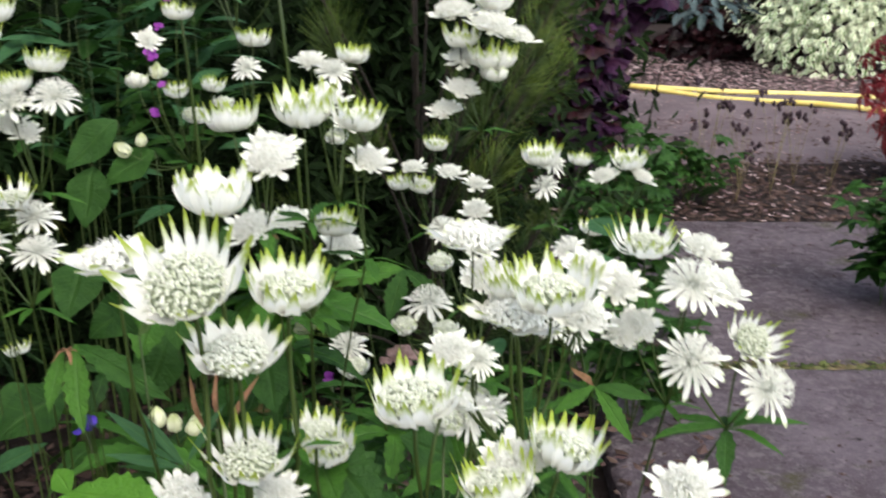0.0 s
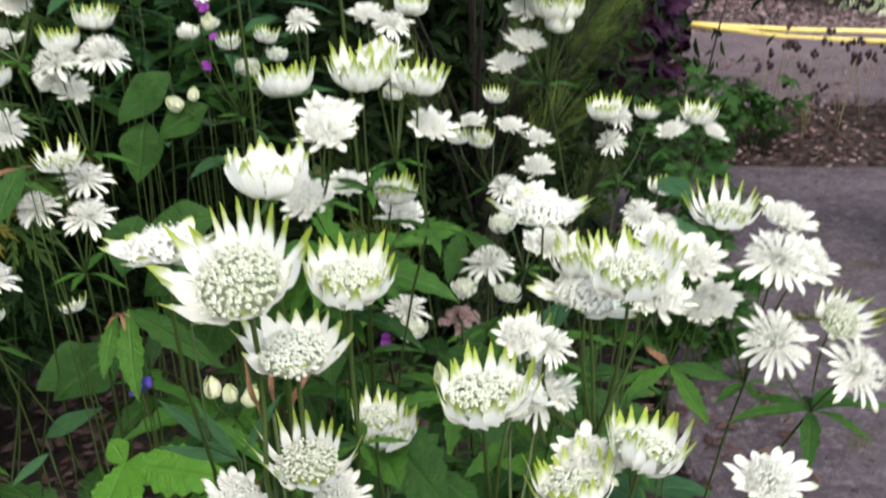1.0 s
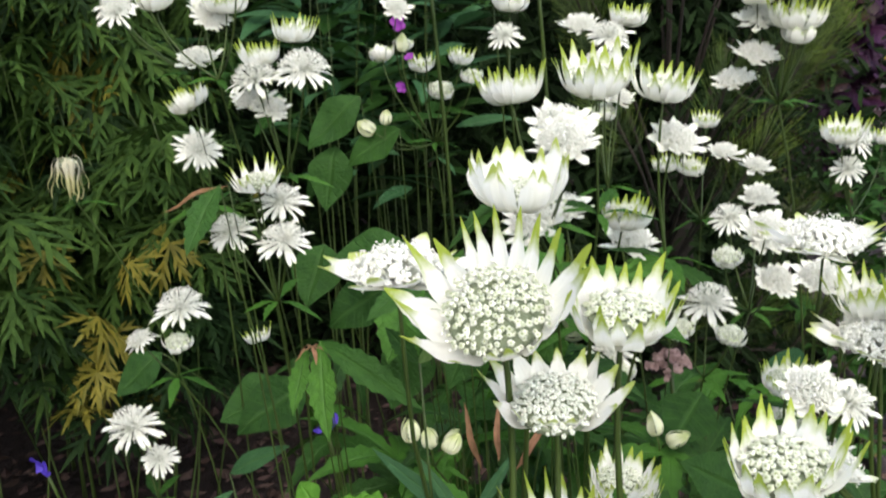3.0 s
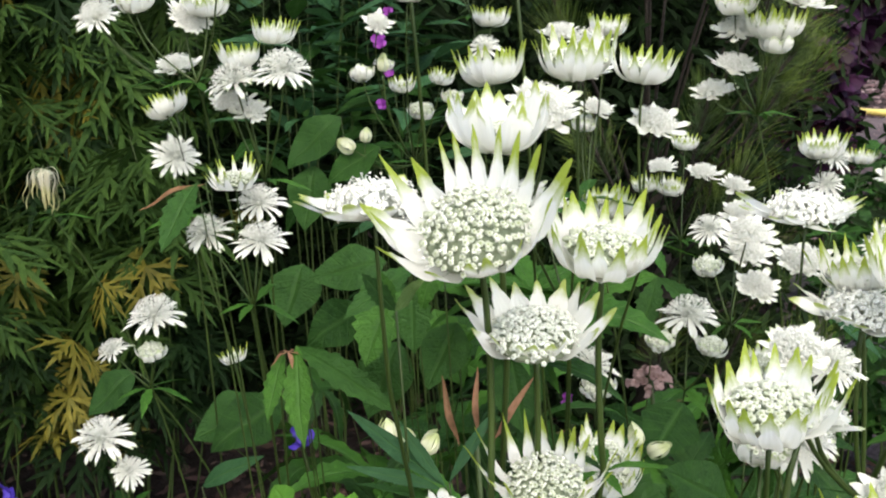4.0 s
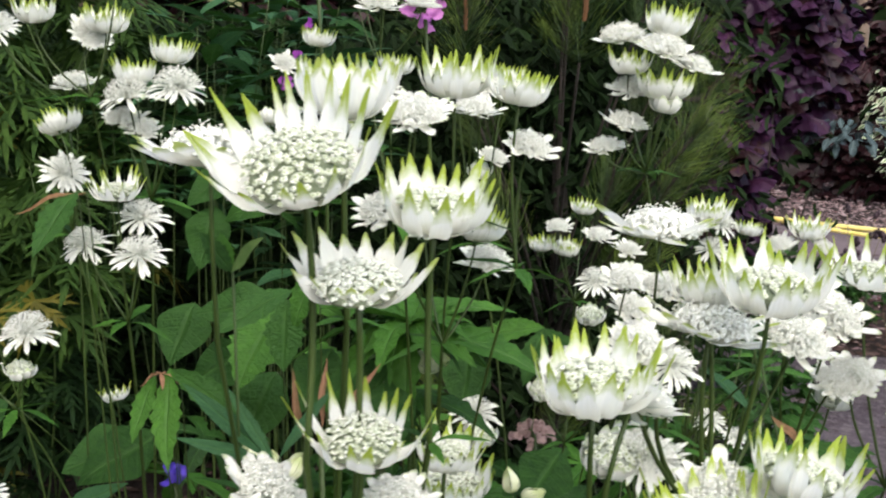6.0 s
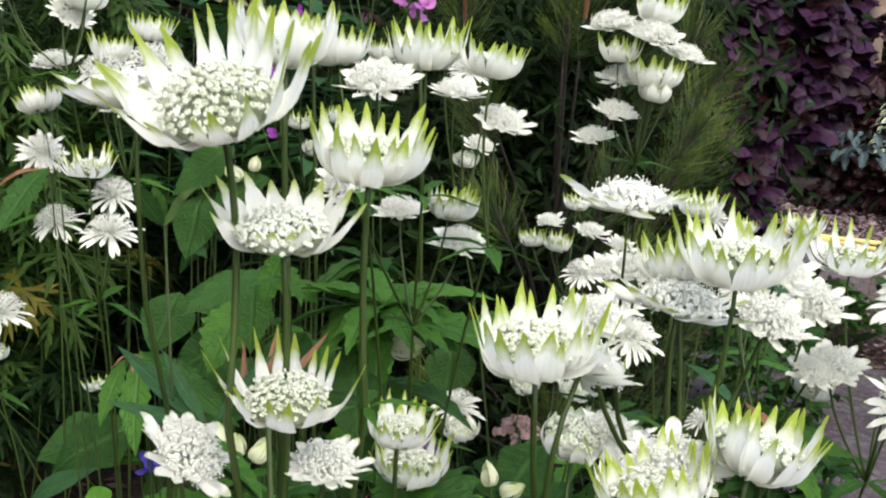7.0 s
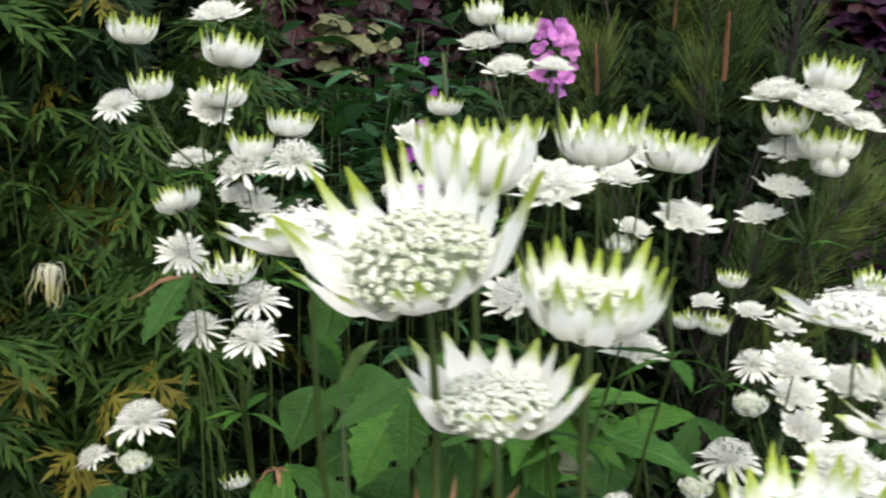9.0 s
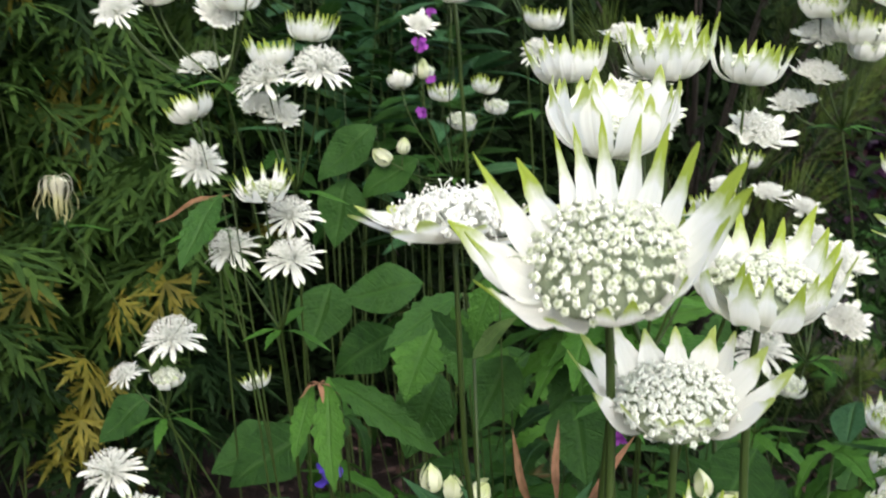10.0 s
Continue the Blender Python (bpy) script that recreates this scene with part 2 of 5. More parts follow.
# Near-black tones put the deep shade behind the bed into the leaf colour.
HEDGE_SHADED = island_material("hedge_leaf_with_shade", (0.004, 0.010, 0.003), (0.009, 0.022, 0.006), (0.017, 0.038, 0.010), translucent=0.1, dirt_or_shade=(0.008, 0.010, 0.004))
SEED = plain_material("dark_seed_head", (0.014, 0.007, 0.012), (0.034, 0.016, 0.024), 90, 0.8)


# ==== mesh tools ====
BLADE = {}


def mesh(name, verts, faces, material, smooth=True):
    me = bpy.data.meshes.new(name)
    me.from_pydata([tuple(v) for v in verts], [], faces)
    for mm in material if isinstance(material, (list, tuple)) else [material]:
        me.materials.append(mm)
    if smooth:
        me.polygons.foreach_set("use_smooth", [True] * len(me.polygons))
    if BLADE:
        for key, k in (("along", 0), ("across", 1)):
            layer = me.attributes.new(key, "FLOAT", "POINT")
            layer.data.foreach_set("value", [BLADE.get(i, (0.3, 0.5))[k] for i in range(len(me.vertices))])
        BLADE.clear()
    me.update()
    return me


def part(name, me, parent, m=None, label=""):
    ob = new(name, me)
    ob.parent = parent
    if m is not None:
        ob.matrix_basis = m
    return tagged(ob, label) if label else ob


def thing(name, at, label, category, group="", kind=""):
    ob = new(name)
    ob.empty_display_size = 0.02
    ob.location = at
    return tagged(ob, label, category, group, kind)


def tube(points, radii, sides=6, verts=None, faces=None):
    """Verts and faces of a tube along points; added to verts and faces when given."""
    verts, faces = ([], []) if verts is None else (verts, faces)
    pts = [Vector(p) for p in points]
    start, up = len(verts), Vector((0.31, 0.2, 0.93))
    for i, p in enumerate(pts):
        d = (pts[min(i + 1, len(pts) - 1)] - pts[max(i - 1, 0)]).normalized()
        a = d.cross(up if abs(d.dot(up)) < 0.97 else Vector((1, 0, 0))).normalized()
        b = d.cross(a)
        r = radii[i] if isinstance(radii, (list, tuple)) else radii
        verts += [p + r * (math.cos(2 * math.pi * k / sides) * a + math.sin(2 * math.pi * k / sides) * b) for k in range(sides)]
    for i in range(len(pts) - 1):
        for k in range(sides):
            j = (k + 1) % sides
            faces.append((start + i * sides + k, start + i * sides + j, start + (i + 1) * sides + j, start + (i + 1) * sides + k))
    faces.append(tuple(start + k for k in reversed(range(sides))))
    faces.append(tuple(start + (len(pts) - 1) * sides + k for k in range(sides)))
    return verts, faces


def arc(a, b, bow, n=6, up_first=0.5):
    """Points from a to b that leave a upwards and bow sideways."""
    a, b, bow = Vector(a), Vector(b), Vector(bow)
    c = a.lerp(b, 0.5) + bow + Vector((0, 0, up_first * 0.15 * (b - a).length))
    return [(1 - t) ** 2 * a + 2 * t * (1 - t) * c + t * t * b for t in (i / n for i in range(n + 1))]


def frond(spine, width, verts, faces, fold=0.12, side=(0, 1, 0)):
    """A blade along spine points; width(t) is its half width; folded along its midrib."""
    s, n = len(verts), len(spine) - 1
    sv = Vector(side)
    for i, p in enumerate(spine):
        p = Vector(p)
        d = (Vector(spine[min(i + 1, n)]) - Vector(spine[max(i - 1, 0)])).normalized()
        a = (sv - d * sv.dot(d)).normalized()
        u = d.cross(a)
        w = width(i / n)
        for k in range(3):
            BLADE[s + 3 * i + k] = (i / n, 1.0 - k)
        verts += [p + w * a + fold * w * u, p, p - w * a + fold * w * u]
    for i in range(n):
        q = s + 3 * i
        faces += [(q, q + 1, q + 4, q + 3), (q + 1, q + 2, q + 5, q + 4)]


def axis_matrix(at, axis, size, spin=0.0):
    q = Vector((0, 0, 1)).rotation_difference(Vector(axis))
    return Matrix.Translation(at) @ q.to_matrix().to_4x4() @ Matrix.Rotation(spin, 4, "Z") @ Matrix.Scale(size, 4)


def aim(at, way, size, roll=0.0):
    """A pose that lays a blade's x axis along way, with its face turned up."""
    x = Vector(way).normalized()
    y = Vector((0, 0, 1)).cross(x)
    y = y.normalized() if y.length > 1e-3 else Vector((0, 1, 0))
    z = x.cross(y)
    return Matrix.Translation(at) @ Matrix((x, y, z)).transposed().to_4x4() @ Matrix.Rotation(roll, 4, "X") @ Matrix.Scale(size, 4)


def leaf_mass(name, parent, form, poses, label=""):
    """Many copies of one leaf form joined into one part of kind stuff, each at its pose."""
    src = form
    n = len(src.vertices)
    co = np.empty(n * 3)
    src.vertices.foreach_get("co", co)
    co = np.c_[co.reshape(-1, 3), np.ones(n)]
    polys = [tuple(p.vertices) for p in src.polygons]
    spots = {}
    for key in ("along", "across"):
        spots[key] = np.empty(n)
        src.attributes[key].data.foreach_get("value", spots[key])
    verts = np.concatenate([(co @ np.array(m).T)[:, :3] for m in poses])
    faces = [tuple(k * n + v for v in p) for k in range(len(poses)) for p in polys]
    me = bpy.data.meshes.new(name)
    me.from_pydata(verts.tolist(), [], faces)
    me.materials.append(src.materials[0])
    me.polygons.foreach_set("use_smooth", [True] * len(me.polygons))
    for key, values in spots.items():
        layer = me.attributes.new(key, "FLOAT", "POINT")
        layer.data.foreach_set("value", np.tile(values, len(poses)))
    me.update()
    return tagged(part(name, me, parent), label, kind="stuff")


# ==== leaf and flower meshes, shared by alike pieces ====
def tooth(t, n=7, much=0.26):
    return 1 + much * (1 - 2 * ((t * n) % 1.0))


def blade_mesh(name, material, half, segs=9, droop=0.25, fold=0.15, teeth=0, peak=0.4, wave=0.0, seed=1):
    rnd = random.Random(seed)
    verts, faces = [], []
    ph = rnd.random() * 6
    spine = [(t, wave * math.sin(7 * t + ph) * 0.3, -droop * t * t + wave * math.sin(9 * t + ph)) for t in (i / segs for i in range(segs + 1))]

    def width(t):
        w = half * (max(t, 0.0) / peak) ** 0.7 if t < peak else half * max(0.0, 1 - ((t - peak) / (1 - peak)) ** 1.7)
        return max(w * (tooth(t, teeth) if teeth else 1), 0.004)

    frond(spine, width, verts, faces, fold)
    return mesh(name, verts, faces, material)


def palmate_mesh(name, material, lobes=5, spread=130, half=0.15, seed=1, droop=0.25, teeth=6):
    rnd = random.Random(seed)
    verts, faces = [], []
    for k in range(lobes):
        a = radians((k / (lobes - 1) - 0.5) * 2 * spread)
        length = (1 - 0.34 * abs(k / (lobes - 1) - 0.5) * 2) * rnd.uniform(0.9, 1.05)
        d, s = Vector((math.cos(a), math.sin(a), 0)), Vector((-math.sin(a), math.cos(a), 0))
        dr = droop * rnd.uniform(0.7, 1.4)
        n = 2 * teeth
        spine = [d * (t * length) + Vector((0, 0, 0.06 * math.sin(math.pi * t) - dr * t * t)) for t in (i / n for i in range(n + 1))]

        def width(t):
            w = half * (0.35 + 0.65 * (t / 0.5) ** 0.8 if t < 0.5 else max(0.0, 1 - ((t - 0.5) / 0.5) ** 1.5)) * length
            return max(w * (1.17 if int(round(t * n)) % 2 else 0.84), 0.004)

        frond(spine, width, verts, faces, 0.22, s)
    return mesh(name, verts, faces, material)


def cut_leaf_mesh(name, material, seed=1, lobes=5, thin=0.028, droop=0.3):
    """A deeply cut leaf: wedge-shaped lobes that split into pointed strips."""
    rnd = random.Random(seed)
    verts, faces = [], []

    def strip(a, b, w, start=0.75):
        side = (b - a).cross(Vector((0, 0, 1))).normalized()
        m = a.lerp(b, 0.55) + Vector((0, 0, 0.014))
        frond([a, m, b], lambda t: w * (start, 1.0, 0.08)[int(t * 2 + 0.1)], verts, faces, 0.2, side)

    for k in range(lobes):
        a = radians((k / (lobes - 1) - 0.5) * 245 + rnd.uniform(-7, 7))
        length = (1 - 0.3 * abs(k / (lobes - 1) - 0.5) * 2) * rnd.uniform(0.85, 1.05)
        d = Vector((math.cos(a), math.sin(a), 0))

        def at(t):
            return d * (t * length) + Vector((0, 0, -droop * t * t))

        strip(at(0), at(0.62), thin * 1.5, 0.4)
        strip(at(0.45), at(1.0), thin * 1.15, 1.0)
        for t in (0.34, 0.56):
            for sgn in (-1, 1):
                b = a + sgn * radians(rnd.uniform(22, 36))
                e = at(t) + Vector((math.cos(b), math.sin(b), -0.2 - 0.3 * droop)) * length * rnd.uniform(0.36, 0.5) * (1.15 - 0.6 * t)
                strip(at(t), e, thin, 0.9)
    return mesh(name, verts, faces, material)


PROFILES = {
    "cup": [(0.05, 0.0), (0.40, 0.05), (0.67, 0.22), (0.82, 0.48), (0.91, 0.76), (1.0, 1.02)],
    "spread": [(0.06, 0.0), (0.40, 0.01), (0.64, 0.10), (0.78, 0.29), (0.89, 0.53), (1.0, 0.76)],
    "bowl": [(0.05, 0.0), (0.36, 0.05), (0.66, 0.24), (0.85, 0.54), (0.95, 0.86), (1.0, 1.16)],
    "dish": [(0.06, 0.0), (0.42, 0.04), (0.64, 0.17), (0.79, 0.36), (0.91, 0.57), (1.0, 0.78)],
    "saucer": [(0.06, 0.02), (0.36, 0.03), (0.60, 0.08), (0.78, 0.13), (0.95, 0.20), (1.12, 0.28)],
    "flat": [(0.05, 0.02), (0.34, 0.02), (0.58, 0.05), (0.76, 0.11), (0.90, 0.16), (1.0, 0.19)],
    "star": [(0.04, 0.05), (0.34, 0.05), (0.58, 0.03), (0.76, -0.01), (0.90, -0.06), (1.0, -0.11)],
    "bud": [(0.05, 0.0), (0.50, 0.05), (0.84, 0.28), (0.97, 0.58), (1.0, 0.82), (0.96, 1.02)],
    "egg": [(0.10, 0.0), (0.62, 0.22), (0.92, 0.85), (0.82, 1.6), (0.46, 2.3), (0.14, 2.75)],
    "wilted": [(0.06, 0.0), (0.34, 0.08), (0.46, 0.34), (0.42, 0.72), (0.5, 1.1), (0.42, 1.4)],
}
BRACT_HALF = {"cup": 0.155, "spread": 0.108, "bowl": 0.235, "dish": 0.165, "saucer": 0.185, "flat": 0.122, "star": 0.074, "bud": 0.22, "egg": 0.52, "wilted": 0.05}
BRACT_COUNT = {"cup": 22, "spread": 17, "bowl": 18, "dish": 15, "saucer": 14, "flat": 19, "star": 20, "bud": 14, "egg": 6, "wilted": 24}
# where a bract begins to narrow, and the width of its finger there
BRACT_BODY = {"cup": (0.55, 0.72), "spread": (0.50, 0.74), "bowl": (0.72, 0.48), "dish": (0.55, 0.80), "saucer": (0.62, 0.85)}


def glide(prof, t):
    """A point of a smooth curve through prof, t from 0 to 1."""
    q = t * (len(prof) - 1)
    k = min(int(q), len(prof) - 2)
    u = q - k
    p = [prof[min(max(k + j, 0), len(prof) - 1)] for j in (-1, 0, 1, 2)]
    return [0.5 * (2 * p[1][c] + (p[2][c] - p[0][c]) * u + (2 * p[0][c] - 5 * p[1][c] + 4 * p[2][c] - p[3][c]) * u * u + (3 * p[1][c] - p[0][c] - 3 * p[2][c] + p[3][c]) * u ** 3) for c in (0, 1)]


def petal(spine, width, verts, faces, hollow, twist=0.0, ripple=0.0):
    """A bract along spine, five points across, hollowed like a spoon and a little rippled."""
    s, n = len(verts), len(spine) - 1
    for i, p in enumerate(spine):
        p, t = Vector(p), i / n
        d = (Vector(spine[min(i + 1, n)]) - Vector(spine[max(i - 1, 0)])).normalized()
        a = (Vector((0, 1, 0)) - d * d.y).normalized()
        u = d.cross(a)
        a, u = a * math.cos(twist * t) + u * math.sin(twist * t), u * math.cos(twist * t) - a * math.sin(twist * t)
        w = width(t)
        for k in range(5):
            c = k / 2 - 1
            BLADE[len(verts)] = (t, -c)
            verts.append(p - w * c * a + u * (hollow * w * c * c + ripple * math.sin(9 * t + 2.2 * k) * (0.3 + abs(c))))
    for i in range(n):
        for k in range(4):
            q = s + 5 * i + k
            faces.append((q, q + 1, q + 6, q + 5))


def bract_mesh(kind, form):
    rnd = random.Random(form * 7 + len(kind))
    verts, faces = [], []
    n = 15
    bent = (form - 2) / 2
    ragged = [rnd.uniform(0.80, 1.22) if kind in ("cup", "spread", "dish", "saucer", "bowl") else rnd.uniform(0.94, 1.06) for _ in range(n + 1)]
    spine = []
    for i in range(n + 1):
        t = i / n
        r, z = glide(PROFILES[kind], t)
        spine.append((r + 0.05 * bent * t ** 3, 0.07 * bent * t * t * (1 if form % 2 else -1) + rnd.uniform(-0.006, 0.006), z + 0.05 * bent * t * t))
    h = BRACT_HALF[kind] * rnd.uniform(0.93, 1.07)
    body, finger = BRACT_BODY.get(kind, (0.6, 1.0))

    def width(t):
        if kind in ("star", "flat"):
            return max(h * (0.34 + 0.66 * math.sin(min(t / 0.62, 1.0) * math.pi / 2)) * (1 - max(0.0, (t - 0.66) / 0.34) ** 1.8), 0.006)
        if t < body:
            return h * (0.45 + 0.55 * math.sin(t / body * math.pi / 2))
        e = (t - body) / (1 - body)
        drop = (1 - (1 - finger) * min(e / 0.35, 1.0)) * (1 - max(0.0, (e - 0.15) / 0.85) ** 1.5)
        return max(h * drop * (ragged[int(round(t * n))] if e > 0.2 else 1), 0.006)

    cupped = kind in ("cup", "bowl", "bud", "egg")
    petal(spine, width, verts, faces, -0.16 if cupped else 0.22, bent * 0.4, 0.0 if kind in ("egg", "bud") else 0.008)
    return mesh("bract", verts, faces, {"cup": BRACT_GREEN, "spread": BRACT_GREEN, "saucer": BRACT_SAUCER, "dish": BRACT_SAUCER, "bowl": BRACT_BOWL, "bud": BRACT_BUD, "egg": BRACT_EGG, "wilted": BRACT_WILTED}.get(kind, BRACT_WHITE))


def floret(rnd, c, out, size, spin, verts, faces, tags, open_wide):
    """One tiny five-petalled floret: petals curled in over a greenish pit."""
    u = out.orthogonal().normalized()
    v = out.cross(u)
    s = len(verts)
    BLADE[s] = (0.0, 0.5)
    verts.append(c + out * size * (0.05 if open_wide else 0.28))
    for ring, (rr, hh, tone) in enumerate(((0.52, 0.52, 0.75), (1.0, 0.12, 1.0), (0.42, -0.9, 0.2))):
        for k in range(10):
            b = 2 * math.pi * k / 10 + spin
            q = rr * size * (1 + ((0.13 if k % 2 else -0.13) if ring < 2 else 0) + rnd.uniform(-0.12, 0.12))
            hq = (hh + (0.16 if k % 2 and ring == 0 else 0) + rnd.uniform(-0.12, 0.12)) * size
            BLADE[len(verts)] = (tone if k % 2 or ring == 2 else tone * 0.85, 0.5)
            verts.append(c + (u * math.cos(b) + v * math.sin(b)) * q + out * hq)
    for k in range(10):
        j = (k + 1) % 10
        faces += [(s, s + 1 + k, s + 1 + j), (s + 1 + k, s + 11 + k, s + 11 + j, s + 1 + j), (s + 11 + k, s + 21 + k, s + 21 + j, s + 11 + j)]
        tags += [0, 0, 0]


def stamen(rnd, c, out, long, verts, faces, tags):
    """A thread that bends outwards and carries an anther."""
    u = out.orthogonal().normalized()
    u = Matrix.Rotation(rnd.uniform(0, 6.28), 3, out) @ u
    mid, tip = c + out * long * 0.6 + u * long * 0.25, c + out * long * 0.8 + u * long * 0.75
    n0 = len(faces)
    tube([c, mid, tip], [0.008, 0.007, 0.006], 3, verts, faces)
    tags += [0] * (len(faces) - n0)
    n0 = len(faces)
    e = (tip - mid).normalized()
    tube([tip - e * 0.004, tip + e * 0.014, tip + e * 0.03], [0.008, 0.017, 0.006], 4, verts, faces)
    tags += [2] * (len(faces) - n0)


def dome_mesh(kind):
    """The cushion of tiny florets in the middle of a head. Open heads carry theirs on threads that rise from one point."""
    rnd = random.Random(len(kind) * 13)
    radius, rise, base, count = {
        "bowl": (0.60, 0.16, 0.34, 90), "cup": (0.66, 0.22, 0.36, 120), "spread": (0.53, 0.26, 0.16, 200), "dish": (0.64, 0.24, 0.20, 260), "saucer": (0.60, 0.38, 0.10, 300), "flat": (0.58, 0.36, 0.10, 170),
        "star": (0.60, 0.50, 0.08, 90), "bud": (0.84, 0.50, 0.50, 60), "egg": (0.5, 0.6, 0.5, 8), "wilted": (0.3, 0.25, 0.1, 26)}[kind]
    loose = kind in ("flat", "star", "saucer")
    verts, faces, tags = [], [], []
    # the solid heart: a low cushion under tight florets, a small boss under loose ones
    rings, sides = 4, 16
    wide, tall, foot = (0.16, 0.10, 0.03) if loose else (radius * 0.92, rise * 0.78, base)
    for i in range(rings + 1):
        a = i / rings * math.pi / 2
        verts += [Vector((wide * math.cos(a) * math.cos(2 * math.pi * k / sides), wide * math.cos(a) * math.sin(2 * math.pi * k / sides), foot + tall * math.sin(a))) for k in range(sides)]
    for i in range(rings):
        for k in range(sides):
            j = (k + 1) % sides
            faces.append((i * sides + k, i * sides + j, (i + 1) * sides + j, (i + 1) * sides + k))
    low = len(verts)
    verts += [Vector((0.07 * math.cos(2 * math.pi * k / sides), 0.07 * math.sin(2 * math.pi * k / sides), -0.02)) for k in range(sides)]
    faces += [(low + k, low + (k + 1) % sides, (k + 1) % sides, k) for k in range(sides)]
    tags += [1] * len(faces)
    for i in range(count):
        f = (i + 0.5) / count
        a = i * 2.39996 + rnd.uniform(-0.15, 0.15)
        if loose:
            polar = math.acos(1 - f * 0.93) if kind == "star" else math.acos(1 - f * 0.98)
            long = rnd.uniform(0.86, 1.05)
            c = Vector((radius * math.sin(polar) * math.cos(a) * long, radius * math.sin(polar) * math.sin(a) * long, base + rise * math.cos(polar) * long))
            out = Vector((c.x * 0.9, c.y * 0.9, c.z)).normalized()
            n0 = len(faces)
            tube([(c.x * 0.12, c.y * 0.12, 0.06), c * 0.55 + Vector((0, 0, 0.02)), c], [0.010, 0.009, 0.012], 3, verts, faces)
            tags += [0] * (len(faces) - n0)
            floret(rnd, c, out, radius * {"star": 0.50, "flat": 0.84}.get(kind, 1.15) / math.sqrt(count) * rnd.uniform(0.8, 1.25), a, verts, faces, tags, True)
            for _ in range({"star": 3, "flat": 2}.get(kind, i % 2)):
                stamen(rnd, c, out, rnd.uniform(0.07, 0.14), verts, faces, tags)
        else:
            r = radius * math.sqrt(f) * rnd.uniform(0.96, 1.04)
            z = base + rise * math.sqrt(max(0.0, 1 - f * 0.97)) + rnd.uniform(-0.02, 0.03)
            c = Vector((r * math.cos(a), r * math.sin(a), z))
            out = Vector((c.x * 0.7 + rnd.uniform(-0.15, 0.15), c.y * 0.7 + rnd.uniform(-0.15, 0.15), 0.7)).normalized()
            floret(rnd, c + out * rnd.uniform(0.0, 0.04), out, radius * (1.0 if kind == "spread" else 1.12) / math.sqrt(count) * rnd.uniform(0.72, 1.10), a, verts, faces, tags, False)
            if i % 3 == 0 and kind != "bud":
                stamen(rnd, c, out, rnd.uniform(0.05, 0.10), verts, faces, tags)
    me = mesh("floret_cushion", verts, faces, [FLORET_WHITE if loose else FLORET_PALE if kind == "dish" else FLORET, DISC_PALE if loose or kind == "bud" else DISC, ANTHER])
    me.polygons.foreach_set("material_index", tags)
    return me


BRACTS = {k: [bract_mesh(k, i) for i in range(5)] for k in PROFILES}
DOMES = {k: dome_mesh(k) for k in PROFILES}
WHORL_LEAF = [blade_mesh("whorl_leaf", m, 0.11, 10, 0.35, 0.25, 5, 0.45, 0.015, i) for i, m in enumerate((LEAF_FRESH, LEAF_FRESH, LEAF))]
RUST_LEAF = blade_mesh("withered_leaf", LEAF_RUST, 0.10, 8, 0.25, 0.3, 0, 0.4, 0.05, 5)
PALMATE = [palmate_mesh("palmate_leaf", LEAF if i else LEAF_FRESH, 5, 125 + 6 * i, 0.15 + 0.012 * (i % 3), i + 1, 0.2 + 0.06 * i) for i in range(5)]
HEAD_WORDS = {
    "cup": "cup-shaped white astrantia flower head with green-tipped bracts",
    "spread": "wide white astrantia flower head with green-tipped bracts",
    "bowl": "deep bowl-shaped white astrantia flower head",
    "dish": "dish-shaped white astrantia flower head with broad bracts",
    "saucer": "broad open white astrantia flower head with lacy florets",
    "flat": "flat open white astrantia flower head",
    "star": "starry white astrantia flower head with stamens",
    "bud": "closed greenish-white astrantia bud",
    "egg": "plump closed cream-white bud",
    "wilted": "withered drooping cream astrantia flower head",
}
STEM_WORDS = {
    "cup": "green flowering stem with cupped white astrantia blooms in the bed",
    "spread": "green flowering stem with broad green-tipped white astrantia blooms",
    "bowl": "green flowering stem with a deep bowl-shaped white astrantia bloom",
    "dish": "green flowering stem with a broad dish-shaped white astrantia bloom",
    "saucer": "green flowering stem with a broad open white astrantia bloom",
    "flat": "green flowering stem with flat white astrantia blooms in the bed",
    "star": "green flowering stem with starry white astrantia blooms in the bed",
    "bud": "green flowering stem with closed white astrantia buds in the bed",
    "egg": "slender green stem with plump closed cream-white buds",
    "wilted": "green stem with a withered hanging astrantia bloom",
}
stem_rnd = random.Random(11)


SWAY = {"cup": (-8, 5), "spread": (-8, 3), "bowl": (-5, 3), "dish": (-12, 9), "saucer": (-10, 8), "flat": (-12, 9), "star": (-15, 14), "bud": (-8, 5), "egg": (-6, 3), "wilted": (-30, 16)}
# the largest head: way round, lean outwards, length and breadth of each bract
BROAD_HEAD = ((64, -3, 0.89, 0.85), (48, 0, 0.94, 1.0), (29, 4, 1.02, 1.55), (11, -3, 0.95, 1.5), (343, -8, 0.92, 1.3), (318, -5, 0.84, 1.1), (291, -4, 0.76, 1.0), (270, -2, 0.70, 0.9), (246, 3, 0.78, 1.0), (219, 0, 0.96, 1.5), (197, -4, 0.95, 1.3), (175, 3, 1.02, 1.55),
              (153, 2, 0.98, 1.3), (132, -3, 0.90, 0.95), (117, -1, 0.86, 0.8), (103, -4, 0.89, 0.75), (90, -2, 0.92, 0.8), (77, -4, 0.90, 0.8))
